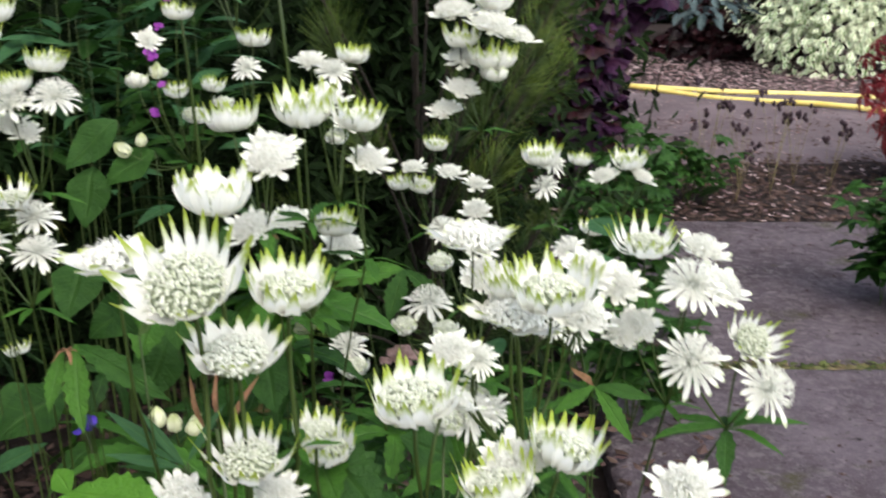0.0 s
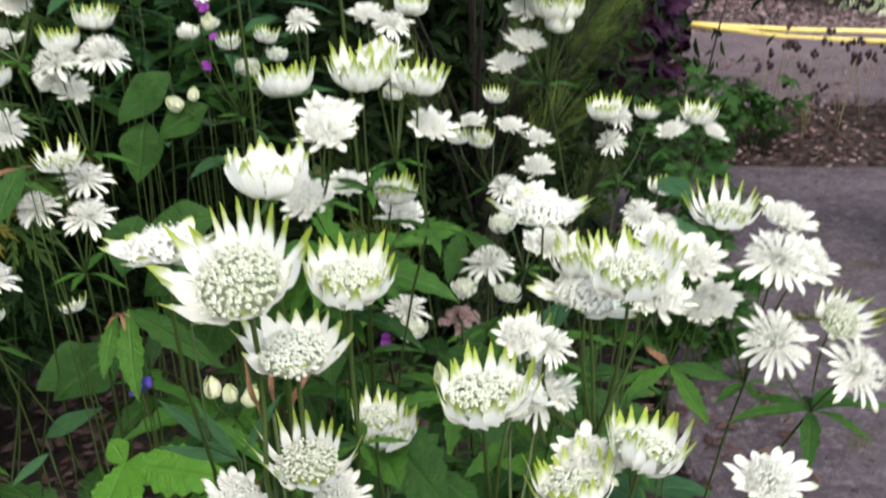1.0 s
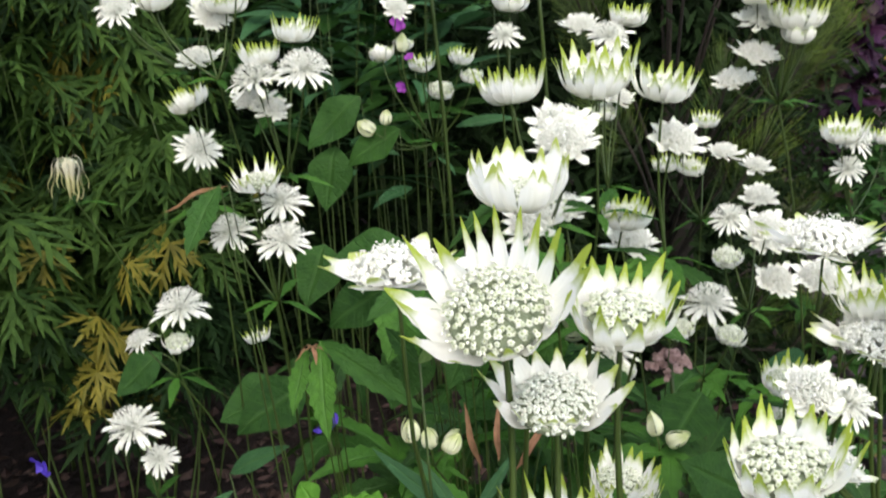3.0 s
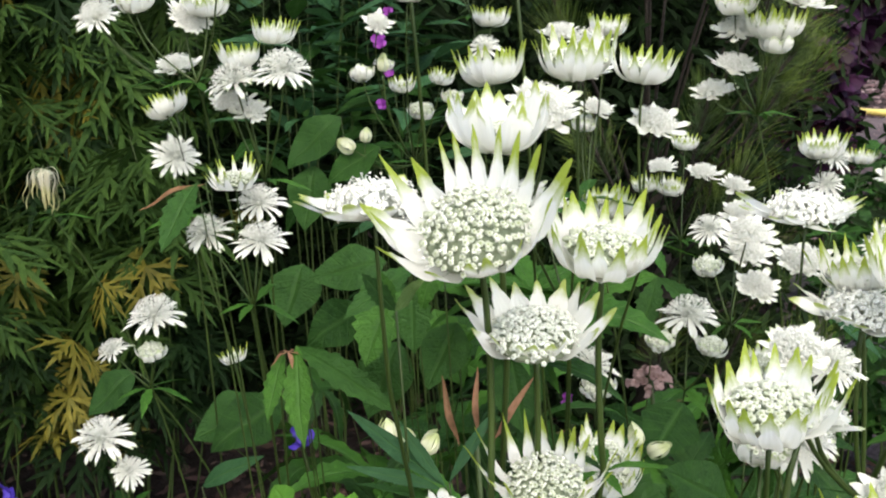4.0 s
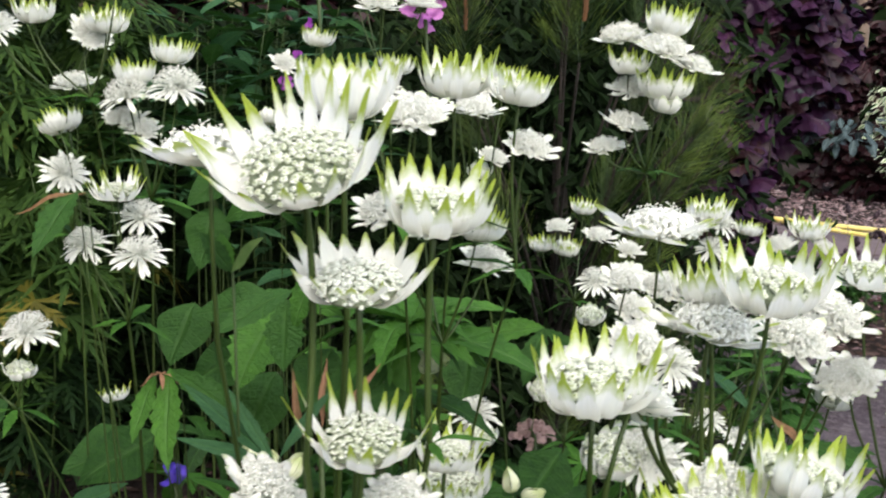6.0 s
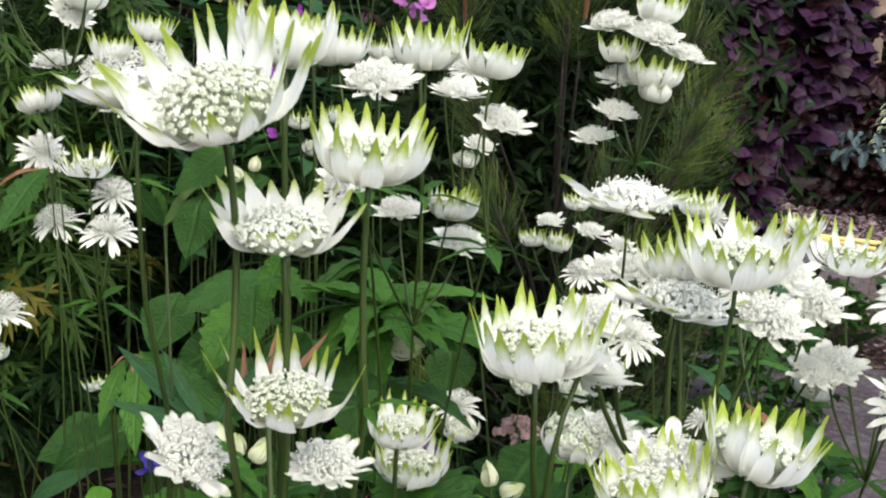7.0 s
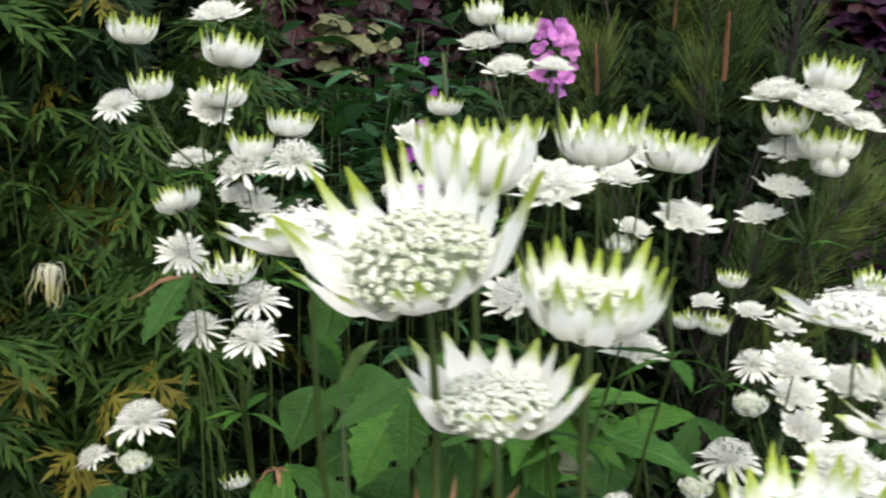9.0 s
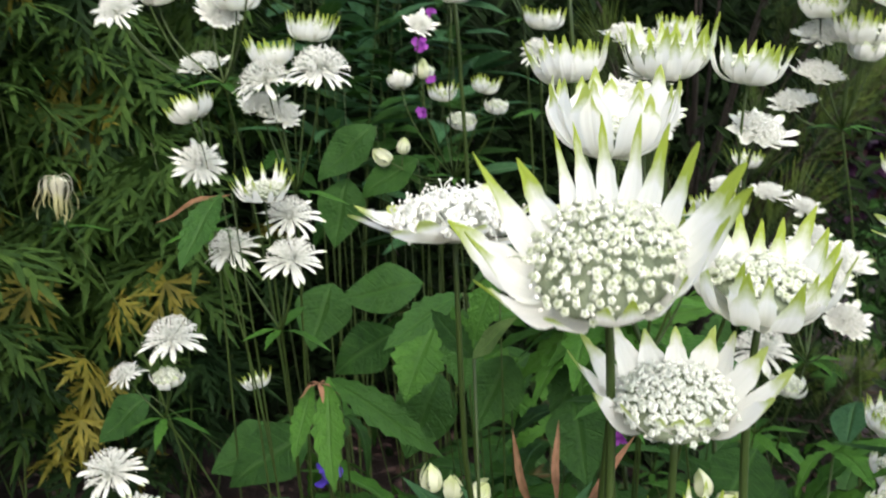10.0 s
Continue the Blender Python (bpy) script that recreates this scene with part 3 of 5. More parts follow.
# the dish below it, likewise
DISH_HEAD = ((90, -4, 0.80, 0.9), (112, -2, 0.88, 1.0), (67, -3, 0.84, 1.0), (45, 0, 0.98, 1.05), (24, -2, 0.95, 1.1), (2, 6, 1.06, 1.15), (340, 2, 0.96, 1.2), (316, -4, 0.76, 1.2), (293, -4, 0.66, 1.1), (270, -5, 0.60, 1.0),
             (247, -4, 0.64, 1.1), (224, -2, 0.78, 1.2), (200, 2, 0.96, 1.2), (178, 4, 1.05, 1.15), (156, 2, 1.08, 1.2), (134, 0, 0.98, 1.1))
LENGTH = {"bowl": (0.90, 1.04), "cup": (0.82, 1.06)}


def flower_head(parent, origin, kind, at, diameter, tilt, az):
    """A head on its stalk's end: a floret cushion and its ring of bracts."""
    t, a = radians(tilt), radians(az)
    way = Vector((math.sin(t) * math.cos(a), math.sin(t) * math.sin(a), math.cos(t)))
    known = DISH_HEAD if kind == "dish" else BROAD_HEAD if diameter > 0.045 and kind == "spread" else ()
    head = part("flower_head", DOMES[kind], parent, axis_matrix(at - origin, way, diameter / 2, 0.0 if known else stem_rnd.uniform(0, 6.28)), HEAD_WORDS[kind])
    count = BRACT_COUNT[kind] + stem_rnd.randint(-1, 1)
    rows = known or [(360 * (i + stem_rnd.uniform(-0.3, 0.3)) / count, stem_rnd.uniform(*SWAY[kind]), stem_rnd.uniform(*LENGTH.get(kind, (0.76, 1.08))), stem_rnd.uniform(0.8, 1.2)) for i in range(count)]
    for turn, lean, long, wide in rows:
        m = Matrix.Rotation(radians(turn), 4, "Z") @ Matrix.Rotation(radians(lean), 4, "Y")
        part("bract", BRACTS[kind][stem_rnd.randint(0, 4)], head, m @ Matrix.Diagonal((long, wide, long, 1)))
    return way


CROWNS = ((-0.09, 0.46), (0.0, 0.50), (0.10, 0.58), (-0.08, 0.66), (-0.02, 0.80), (0.09, 0.88), (0.0, 1.04), (-0.15, 0.94), (-0.22, 1.0), (-0.29, 0.75), (-0.36, 0.78), (-0.41, 0.86))


def flowering_stem(near, node, whorl, heads):
    """One stem from the crown nearest to its foot up to its node, with a stalk from there to each head."""
    crown = min(CROWNS, key=lambda c: (c[0] - near[0]) ** 2 + (c[1] - near[1]) ** 2)
    o = Vector((crown[0] + stem_rnd.uniform(-0.0025, 0.0025), crown[1] + stem_rnd.uniform(-0.0025, 0.0025), 0))
    st = thing("flowering_astrantia", o, STEM_WORDS[heads[0][0]], "flower", "astrantia stems")
    node = Vector(node)
    bow = Vector((stem_rnd.uniform(-0.025, 0.025), stem_rnd.uniform(-0.01, 0.02), 0))
    reach = 0.35 if node.y < 0.4 else 0.08
    mid = Vector((o.x + reach * (node.x - o.x), o.y + reach * (node.y - o.y), 0.7 * node.z)) + bow * 0.4
    pts = [(1 - t) ** 2 * o + 2 * t * (1 - t) * mid + t * t * node - o for t in (i / 9 for i in range(10))]
    thick = (0.0009 if heads[0][0] == "saucer" else 0.0012) if node.y < 0.5 else 0.0009
    main = list(pts)
    for kind, x, y, z, d, tilt, az in heads:
        at = Vector((x, y, z))
        way = flower_head(st, o, kind, at, d, tilt, az)
        back = at - way * (at - node).length * 0.4
        curve = [(1 - t) ** 2 * node + 2 * t * (1 - t) * back + t * t * at - o for t in (i / 7 for i in range(8))]
        if len(main) == len(pts):
            main += curve[1:]
        else:
            part("flower_stalk", mesh("flower_stalk", *tube(curve, [thick - 0.0002 - 0.0002 * i / 7 for i in range(8)], 6), STEM), st)
    part("stalk", mesh("stalk", *tube(main, [thick - 0.0004 * i / 16 for i in range(17)]), STEM), st)
    for k in range(3 + 2 * whorl if whorl else 0):
        a = 2 * math.pi * k / (3 + 2 * whorl) + stem_rnd.uniform(-0.4, 0.4)
        size = stem_rnd.uniform(0.018, 0.032) * (1.5 if whorl == 2 else 1) * (0.6 if node[1] < 0.5 else 1)
        way = (math.cos(a), math.sin(a), stem_rnd.uniform(0.0, 0.5))
        part("whorl_leaf", WHORL_LEAF[k % 3], st, aim(node - o, way, size, stem_rnd.uniform(-0.3, 0.3)))
    if stem_rnd.random() < 0.75 and node[0] > -0.22:
        low = pts[stem_rnd.randint(4, 6)]
        for k in range(stem_rnd.randint(1, 2)):
            a = stem_rnd.uniform(0, 6.28)
            part("palmate_leaf", PALMATE[stem_rnd.randint(0, 4)], st, aim(low, (math.cos(a), math.sin(a), 0.35), stem_rnd.uniform(0.05, 0.075)))
    return st


# ==== ground, paving, path ====
def grid_ground():
    xs = sorted({*[round(-3 + 0.09 * i, 3) for i in range(67)], *[-60, -30, -15, -8, -5, 5, 8, 15, 30, 60]})
    ys = sorted({*[round(-1.5 + 0.09 * i, 3) for i in range(95)], *[-60, -30, -15, -6, -3, 9, 12, 20, 40, 80]})
    verts = []
    for y in ys:
        for x in xs:
            bed = x < 0.42 + 0.1 * math.sin(2 * y) and 0.1 < y < 4
            z = 0.03 * noise.noise((x * 2.1, y * 2.1, 0)) + 0.012 * noise.noise((x * 9, y * 9, 3))
            if 0.2 < x < 1.7 and 0.2 < y < 2.66:
                z = -0.03
            verts.append((x, y, z * (1.6 if bed else 0.5)))
    w = len(xs)
    faces = [(j * w + i, j * w + i + 1, (j + 1) * w + i + 1, (j + 1) * w + i) for j in range(len(ys) - 1) for i in range(w - 1)]
    return mesh("ground", verts, faces, SOIL)


ground = tagged(new("ground", grid_ground()), "dark brown garden soil with gravelly path", "ground", kind="structure")

# one slab with worn, chipped edges, laid in two rows
pavement = thing("pavement", (0, 0, 0), "mauve-grey stone paving slabs with mossy joints", "paving", kind="structure")


def slab_mesh(w, d, seed):
    rnd = random.Random(seed)
    n = 14
    verts, faces = [], []
    for layer, (inset, z) in enumerate(((0, -0.04), (0, 0.004), (0.008, 0.013), (0.022, 0.016))):
        ring = []
        for k in range(4 * n):
            side, t = divmod(k, n)
            t /= n
            x, y = ((-0.5 + t, -0.5), (0.5, -0.5 + t), (0.5 - t, 0.5), (-0.5, 0.5 - t))[side]
            px, py = x * (w - 2 * inset), y * (d - 2 * inset)
            j = 0.006 * noise.noise((px * 9 + seed, py * 9, layer * 0.3))
            ring.append((px + j, py + j, z + 0.003 * noise.noise((px * 5, py * 5, seed))))
        verts += ring
    r = 4 * n
    for layer in range(3):
        faces += [(layer * r + k, layer * r + (k + 1) % r, (layer + 1) * r + (k + 1) % r, (layer + 1) * r + k) for k in range(r)]
    verts.append((0, 0, 0.016))
    faces += [(3 * r + k, 3 * r + (k + 1) % r, 4 * r) for k in range(r)]
    return mesh("slab", verts, faces, SLAB, False)


for row, (near, far) in enumerate(((-0.6, 0.705), (0.72, 1.715), (1.735, 2.645))):
    part("slab", slab_mesh(1.5 - 0.03 * row, far - near, row * 5), pavement, pose(1.02 - 0.03 * row, (near + far) / 2, 0.003 * row, 0.15 * (row - 1), 0.25, 0.4 * (1 - row)))


# the trodden way between the paving and the hoses
def way_mesh():
    verts = [(0.1 + 0.2 * i + 0.03 * noise.noise((i, j * 3.1, 0)), 3.35 + 0.1 * j + 0.06 * noise.noise((i * 0.7, j * 0.2, 5)), 0.016 + 0.012 * noise.noise((i * 0.9, j * 0.8, 9)) - (0.03 if j in (0, 15) else 0)) for j in range(16) for i in range(17)]
    return mesh("path", verts, [(j * 17 + i, j * 17 + i + 1, (j + 1) * 17 + i + 1, (j + 1) * 17 + i) for j in range(15) for i in range(16)], TRODDEN)


tagged(new("path", way_mesh()), "trodden purplish-grey earth path", "path", kind="structure")


def scatter(name, label, category, count, where, size, material, seed, lift=0.004, curl=0.5):
    """Many small flakes lying about; each a bent shard of two or three faces."""
    rnd = random.Random(seed)
    verts, faces = [], []
    for _ in range(count):
        x, y = where(rnd)
        s = rnd.uniform(*size)
        a, t = rnd.uniform(0, 6.28), rnd.uniform(-curl, curl)
        c, q = math.cos(a), math.sin(a)
        z = lift + rnd.uniform(0, 0.012)
        b = len(verts)
        for u, v, h in ((-1, 0, 0.2 * t), (-0.2, 0.5, t * 0.5), (1, 0.1, 0.3), (-0.1, -0.55, -0.3 * t), (0.1, 0, 0.45)):
            verts.append((x + s * (u * c - v * q), y + s * (u * q + v * c), max(z + s * h * 0.6, 0.001)))
        faces += [(b, b + 3, b + 4), (b + 3, b + 2, b + 4), (b + 2, b + 1, b + 4), (b + 1, b, b + 4)]
    ob = new(name, mesh(name, verts, faces, material, False))
    return tagged(ob, label, category, kind="stuff")


def on_path(rnd):
    y = 4.75 + 2.2 * rnd.random() ** 1.2
    return rnd.uniform(0.2, 1.1 + 0.45 * y), y


def path_foot(rnd):
    y = 2.66 + rnd.random() * 1.5
    return rnd.uniform(0.2, 1.9), y


# Pinkish chips; the sunlit patch near the hoses is also in their colour.
scatter("leaf_litter", "pinkish bark chips and leaf litter on the path", "bark chips", 11000, on_path, (0.006, 0.020), LITTER, 3)
scatter("path_grit", "fine grit strewn over the trodden path", "grit", 1500, lambda r: (r.uniform(0.2, 2.4), r.uniform(3.4, 4.9)), (0.003, 0.010), LITTER, 11, 0.018)
scatter("path_debris", "dark brown chips and withered bits beside the paving", "bark chips", 6500, path_foot, (0.004, 0.017), DEBRIS, 9)
scatter("path_crumbs", "paler chips strewn on the path beside the paving", "bark chips", 1500, path_foot, (0.004, 0.015), LITTER, 10)
scatter("bed_debris", "brown withered leaf bits on the flower bed soil", "leaf litter", 4000, lambda r: (r.uniform(-1.2, 0.42), r.uniform(0.3, 2.2)), (0.005, 0.017), DEBRIS, 4, 0.02)
scatter("moss", "green moss and crumbs in the paving joint", "moss", 3000, lambda r: (r.uniform(0.3, 1.6), 1.725 + r.gauss(0, 0.020)), (0.003, 0.013), MOSS, 5, 0.004, 1.0)
scatter("slab_crumbs", "small earthy crumbs lying on the paving", "crumbs", 600, lambda r: (r.uniform(0.3, 1.6), r.uniform(0.5, 2.6)), (0.002, 0.008), DEBRIS, 6, 0.018)


def hose(points):
    me = mesh("hose", *tube(points, 0.012, 8), HOSE)
    tagged(new("garden_hose", me), "bright yellow garden hose lying along the path", "hose", "hoses")


hose([(0.55 + 0.14 * i, 5.06 - 0.046 * i + 0.025 * math.sin(i * 0.9), 0.02) for i in range(12)])
hose([(0.60 + 0.14 * i, 5.10 - 0.104 * i - 0.02 * math.sin(i * 0.7), 0.026 + 0.01 * math.sin(i)) for i in range(10)])


# ==== the astrantias ====
flowering_stem((-0.090, 0.400), (-0.075, 0.319, 0.600), 0, [("spread", -0.0755, 0.3126, 0.6690, 0.0475, 33, -95)])
flowering_stem((-0.080, 0.460), (-0.077, 0.373, 0.622), 1, [("bowl", -0.0775, 0.3669, 0.6812, 0.0280, 4, -60)])
flowering_stem((-0.120, 0.440), (-0.106, 0.344, 0.620), 0, [("saucer", -0.1060, 0.3380, 0.6690, 0.0405, 7, 110)])
flowering_stem((-0.030, 0.440), (-0.048, 0.346, 0.597), 1, [("cup", -0.0482, 0.3397, 0.656, 0.0315, 12, -60)])
flowering_stem((-0.070, 0.420), (-0.068, 0.334, 0.539), 1, [("dish", -0.0634, 0.3212, 0.6415, 0.0328, 18, -90), ("spread", -0.0618, 0.3229, 0.6017, 0.036, 16, -80), ("flat", -0.0872, 0.3235, 0.5880, 0.0290, 42, -10), ("flat", -0.0541, 0.3313, 0.5856, 0.0239, 15, -60)])
flowering_stem((0.020, 0.480), (0.006, 0.410, 0.509), 1, [("cup", -0.0054, 0.3450, 0.6110, 0.036, 7, -90), ("flat", 0.0054, 0.3599, 0.6073, 0.0342, 38, 60), ("bud", 0.0064, 0.451, 0.5506, 0.026, 10, -60), ("star", 0.018, 0.4505, 0.558, 0.0297, 25, -90)])
flowering_stem((0.050, 0.460), (0.034, 0.359, 0.533), 1, [("cup", 0.0489, 0.3498, 0.5885, 0.034, 10, 20), ("cup", 0.0266, 0.3394, 0.5789, 0.033, 12, 160), ("flat", 0.0311, 0.3551, 0.5853, 0.0310, 20, -90)])
flowering_stem((-0.070, 0.620), (-0.066, 0.541, 0.627), 1, [("cup", -0.0664, 0.5355, 0.6815, 0.04, 3, -90)])
flowering_stem((-0.050, 0.620), (-0.036, 0.542, 0.606), 1, [("cup", -0.0385, 0.5321, 0.6797, 0.031, 8, 0), ("flat", -0.0334, 0.5391, 0.6603, 0.0285, 28, -45)])
flowering_stem((-0.100, 0.600), (-0.084, 0.503, 0.633), 1, [("flat", -0.0788, 0.5004, 0.6747, 0.0331, 20, -60), ("flat", -0.074, 0.4708, 0.6752, 0.0319, 25, -90), ("cup", -0.1001, 0.5195, 0.6816, 0.03, 8, 150)])
flowering_stem((-0.072, 0.835), (-0.073, 0.771, 0.575), 1, [("flat", -0.0732, 0.6944, 0.6667, 0.0376, 12, -60), ("flat", -0.0685, 0.8004, 0.6293, 0.0296, 20, -40), ("bud", -0.0776, 0.8005, 0.6166, 0.018, 10, -40), ("cup", -0.0617, 0.7797, 0.681, 0.028, 6, 20), ("flat", -0.09, 0.7605, 0.6832, 0.0308, 15, -90), ("star", -0.0712, 0.7404, 0.679, 0.0308, 25, -70)])
flowering_stem((-0.136, 0.910), (-0.148, 0.846, 0.629), 1, [("cup", -0.1484, 0.8593, 0.6838, 0.029, 6, 60), ("star", -0.147, 0.8206, 0.6712, 0.0275, 40, -90)])
flowering_stem((-0.070, 0.620), (-0.071, 0.566, 0.562), 1, [("cup", -0.0561, 0.5561, 0.6162, 0.028, 8, -30), ("flat", -0.053, 0.581, 0.6, 0.0331, 15, -60), ("flat", -0.0895, 0.5008, 0.6343, 0.0319, 30, -120), ("flat", -0.086, 0.6005, 0.6101, 0.0319, 15, -90)])
flowering_stem((0.020, 0.550), (0.023, 0.501, 0.551), 1, [("saucer", 0.0195, 0.4694, 0.6357, 0.0467, 4, 60), ("flat", 0.027, 0.5206, 0.6054, 0.0274, 20, -90)])
flowering_stem((0.060, 0.530), (0.045, 0.464, 0.529), 1, [("cup", 0.0525, 0.4262, 0.622, 0.04, 8, -90), ("saucer", 0.0373, 0.449, 0.605, 0.0479, 6, 30), ("cup", 0.0381, 0.46, 0.6141, 0.032, 8, 180), ("flat", 0.0716, 0.4707, 0.5989, 0.0376, 22, -60), ("flat", 0.0088, 0.4011, 0.6119, 0.0265, 25, -90), ("star", 0.0200, 0.4060, 0.6060, 0.0220, 30, -60)])
flowering_stem((0.080, 0.600), (0.090, 0.544, 0.524), 1, [("flat", 0.0786, 0.5006, 0.612, 0.0342, 20, -60), ("star", 0.082, 0.6003, 0.5902, 0.0242, 20, -90), ("flat", 0.0978, 0.5209, 0.5971, 0.0342, 25, -80), ("flat", 0.1026, 0.5307, 0.5665, 0.0274, 30, -60)])
flowering_stem((0.120, 0.600), (0.133, 0.542, 0.518), 1, [("spread", 0.1166, 0.5477, 0.6079, 0.043, 6, -90), ("flat", 0.1504, 0.5604, 0.6038, 0.0376, 18, -30), ("star", 0.133, 0.5048, 0.6037, 0.0418, 32, -90), ("flat", 0.1543, 0.5309, 0.5921, 0.0365, 30, -50), ("flat", 0.112, 0.5368, 0.5682, 0.0319, 25, -90)])
flowering_stem((0.120, 0.600), (0.157, 0.504, 0.523), 2, [("spread", 0.1667, 0.5094, 0.57, 0.036, 42, -70), ("star", 0.1334, 0.4949, 0.5653, 0.0418, 46, -92), ("star", 0.1715, 0.4909, 0.552, 0.0396, 46, -60)])
flowering_stem((0.100, 0.500), (0.115, 0.427, 0.497), 1, [("flat", 0.115, 0.4208, 0.5349, 0.0365, 22, -90)])
flowering_stem((0.072, 0.730), (0.097, 0.666, 0.532), 1, [("star", 0.089, 0.6605, 0.5742, 0.0253, 30, -90), ("star", 0.1048, 0.6604, 0.5652, 0.0242, 30, -70)])
flowering_stem((0.078, 0.954), (0.103, 0.890, 0.522), 1, [("cup", 0.087, 0.854, 0.5868, 0.035, 5, -90), ("star", 0.0988, 0.8714, 0.5831, 0.0286, 25, -60), ("star", 0.093, 0.8606, 0.5661, 0.0286, 35, -90), ("cup", 0.1336, 0.951, 0.5637, 0.025, 6, 40)])
flowering_stem((0.132, 0.972), (0.167, 0.908, 0.521), 1, [("cup", 0.17, 0.9041, 0.5719, 0.034, 6, -90), ("flat", 0.1485, 0.9006, 0.5643, 0.0308, 25, -130), ("flat", 0.1812, 0.9004, 0.5633, 0.0308, 28, -30)])
flowering_stem((0.097, 0.870), (0.125, 0.806, 0.500), 1, [("cup", 0.1253, 0.8004, 0.5421, 0.024, 8, -30)])
flowering_stem((-0.013, 1.027), (-0.004, 0.963, 0.495), 1, [("cup", -0.0336, 0.9601, 0.5382, 0.027, 6, 150), ("flat", -0.022, 0.9505, 0.5602, 0.0296, 15, -90), ("cup", -0.014, 0.9562, 0.5371, 0.028, 10, -90), ("flat", 0.0127, 0.9655, 0.552, 0.0331, 15, -60), ("flat", 0.0377, 0.9506, 0.5442, 0.0308, 20, -60), ("cup", -0.0007, 1.0146, 0.5645, 0.027, 5, -60)])
flowering_stem((0.009, 0.839), (0.022, 0.775, 0.488), 1, [("flat", 0.0346, 0.8142, 0.526, 0.041, 25, -60), ("flat", 0.035, 0.8827, 0.537, 0.0353, 20, -90), ("star", 0.007, 0.7804, 0.5519, 0.0319, 20, -90), ("bud", 0.003, 0.7388, 0.5343, 0.019, 10, -90), ("flat", 0.0226, 0.6946, 0.5708, 0.0376, 18, -60), ("flat", 0.0295, 0.7008, 0.5373, 0.0319, 30, -60)])
flowering_stem((-0.016, 0.830), (-0.007, 0.766, 0.442), 1, [("star", -0.0056, 0.7732, 0.4931, 0.0462, 18, -90), ("bud", -0.0234, 0.7611, 0.4752, 0.02, 15, -120), ("bud", 0.0074, 0.7451, 0.4782, 0.02, 15, -60)])
flowering_stem((0.000, 0.600), (0.026, 0.507, 0.496), 1, [("cup", 0.0135, 0.5008, 0.5626, 0.026, 8, -60), ("bud", 0.0206, 0.5208, 0.5341, 0.02, 10, -60), ("star", 0.029, 0.4805, 0.5451, 0.0250, 30, -90)])
flowering_stem((-0.068, 0.848), (-0.068, 0.784, 0.401), 1, [("star", -0.0706, 0.7839, 0.4504, 0.0385, 25, -90), ("bud", -0.065, 0.7716, 0.4342, 0.024, 15, -90)])
flowering_stem((-0.232, 0.701), (-0.261, 0.637, 0.541), 1, [("spread", -0.2603, 0.6244, 0.6144, 0.037, 6, -90), ("star", -0.2541, 0.6415, 0.6008, 0.0341, 22, -60), ("star", -0.2839, 0.6342, 0.5844, 0.0341, 22, -110), ("star", -0.2475, 0.6225, 0.5832, 0.0363, 25, -80)])
flowering_stem((-0.236, 0.747), (-0.265, 0.683, 0.605), 1, [("cup", -0.2542, 0.6857, 0.6881, 0.029, 6, 30), ("cup", -0.2732, 0.6795, 0.6751, 0.028, 8, 150), ("star", -0.2409, 0.6625, 0.6735, 0.0407, 16, -60), ("star", -0.2738, 0.6703, 0.6666, 0.0396, 14, -120), ("flat", -0.281, 0.6806, 0.6522, 0.0308, 18, -90), ("flat", -0.2694, 0.6806, 0.6475, 0.0274, 25, -60)])
flowering_stem((-0.300, 0.797), (-0.341, 0.733, 0.571), 1, [("flat", -0.341, 0.7404, 0.6688, 0.0365, 10, -90), ("cup", -0.3415, 0.7187, 0.6407, 0.026, 35, 160), ("star", -0.3397, 0.7208, 0.6131, 0.0374, 50, -50), ("cup", -0.3456, 0.7386, 0.6401, 0.026, 25, 150)])
flowering_stem((-0.315, 0.750), (-0.359, 0.686, 0.463), 1, [("star", -0.3474, 0.6816, 0.5157, 0.0429, 18, -80), ("bud", -0.3506, 0.6769, 0.4886, 0.019, 12, -60), ("star", -0.3786, 0.6802, 0.4911, 0.0264, 25, -150)])
flowering_stem((-0.324, 0.721), (-0.370, 0.657, 0.386), 1, [("star", -0.3778, 0.6521, 0.4417, 0.0429, 25, -90), ("star", -0.3613, 0.6505, 0.4201, 0.0286, 35, -60)])
flowering_stem((-0.339, 0.966), (-0.387, 0.902, 0.355), 1, [("spread", -0.3866, 0.8956, 0.397, 0.032, 20, 150)])
flowering_stem((-0.211, 1.049), (-0.237, 0.985, 0.557), 1, [("bud", -0.2758, 0.968, 0.634, 0.022, 25, 120), ("bud", -0.2595, 0.9787, 0.6415, 0.018, 8, 30), ("cup", -0.246, 0.9879, 0.6213, 0.027, 8, -90), ("cup", -0.2102, 0.98, 0.6284, 0.027, 10, 0), ("bud", -0.229, 0.9818, 0.5994, 0.024, 20, -60), ("bud", -0.2008, 0.9804, 0.6121, 0.02, 10, -30), ("flat", -0.2365, 0.8709, 0.6866, 0.0285, 35, -60), ("cup", -0.2187, 0.8996, 0.7015, 0.03, 6, 30), ("egg", -0.2724, 0.913, 0.5827, 0.012, 60, 170), ("egg", -0.2629, 0.914, 0.5891, 0.009, 10, 0), ("egg", -0.2585, 0.97, 0.641, 0.011, 5, 0)])
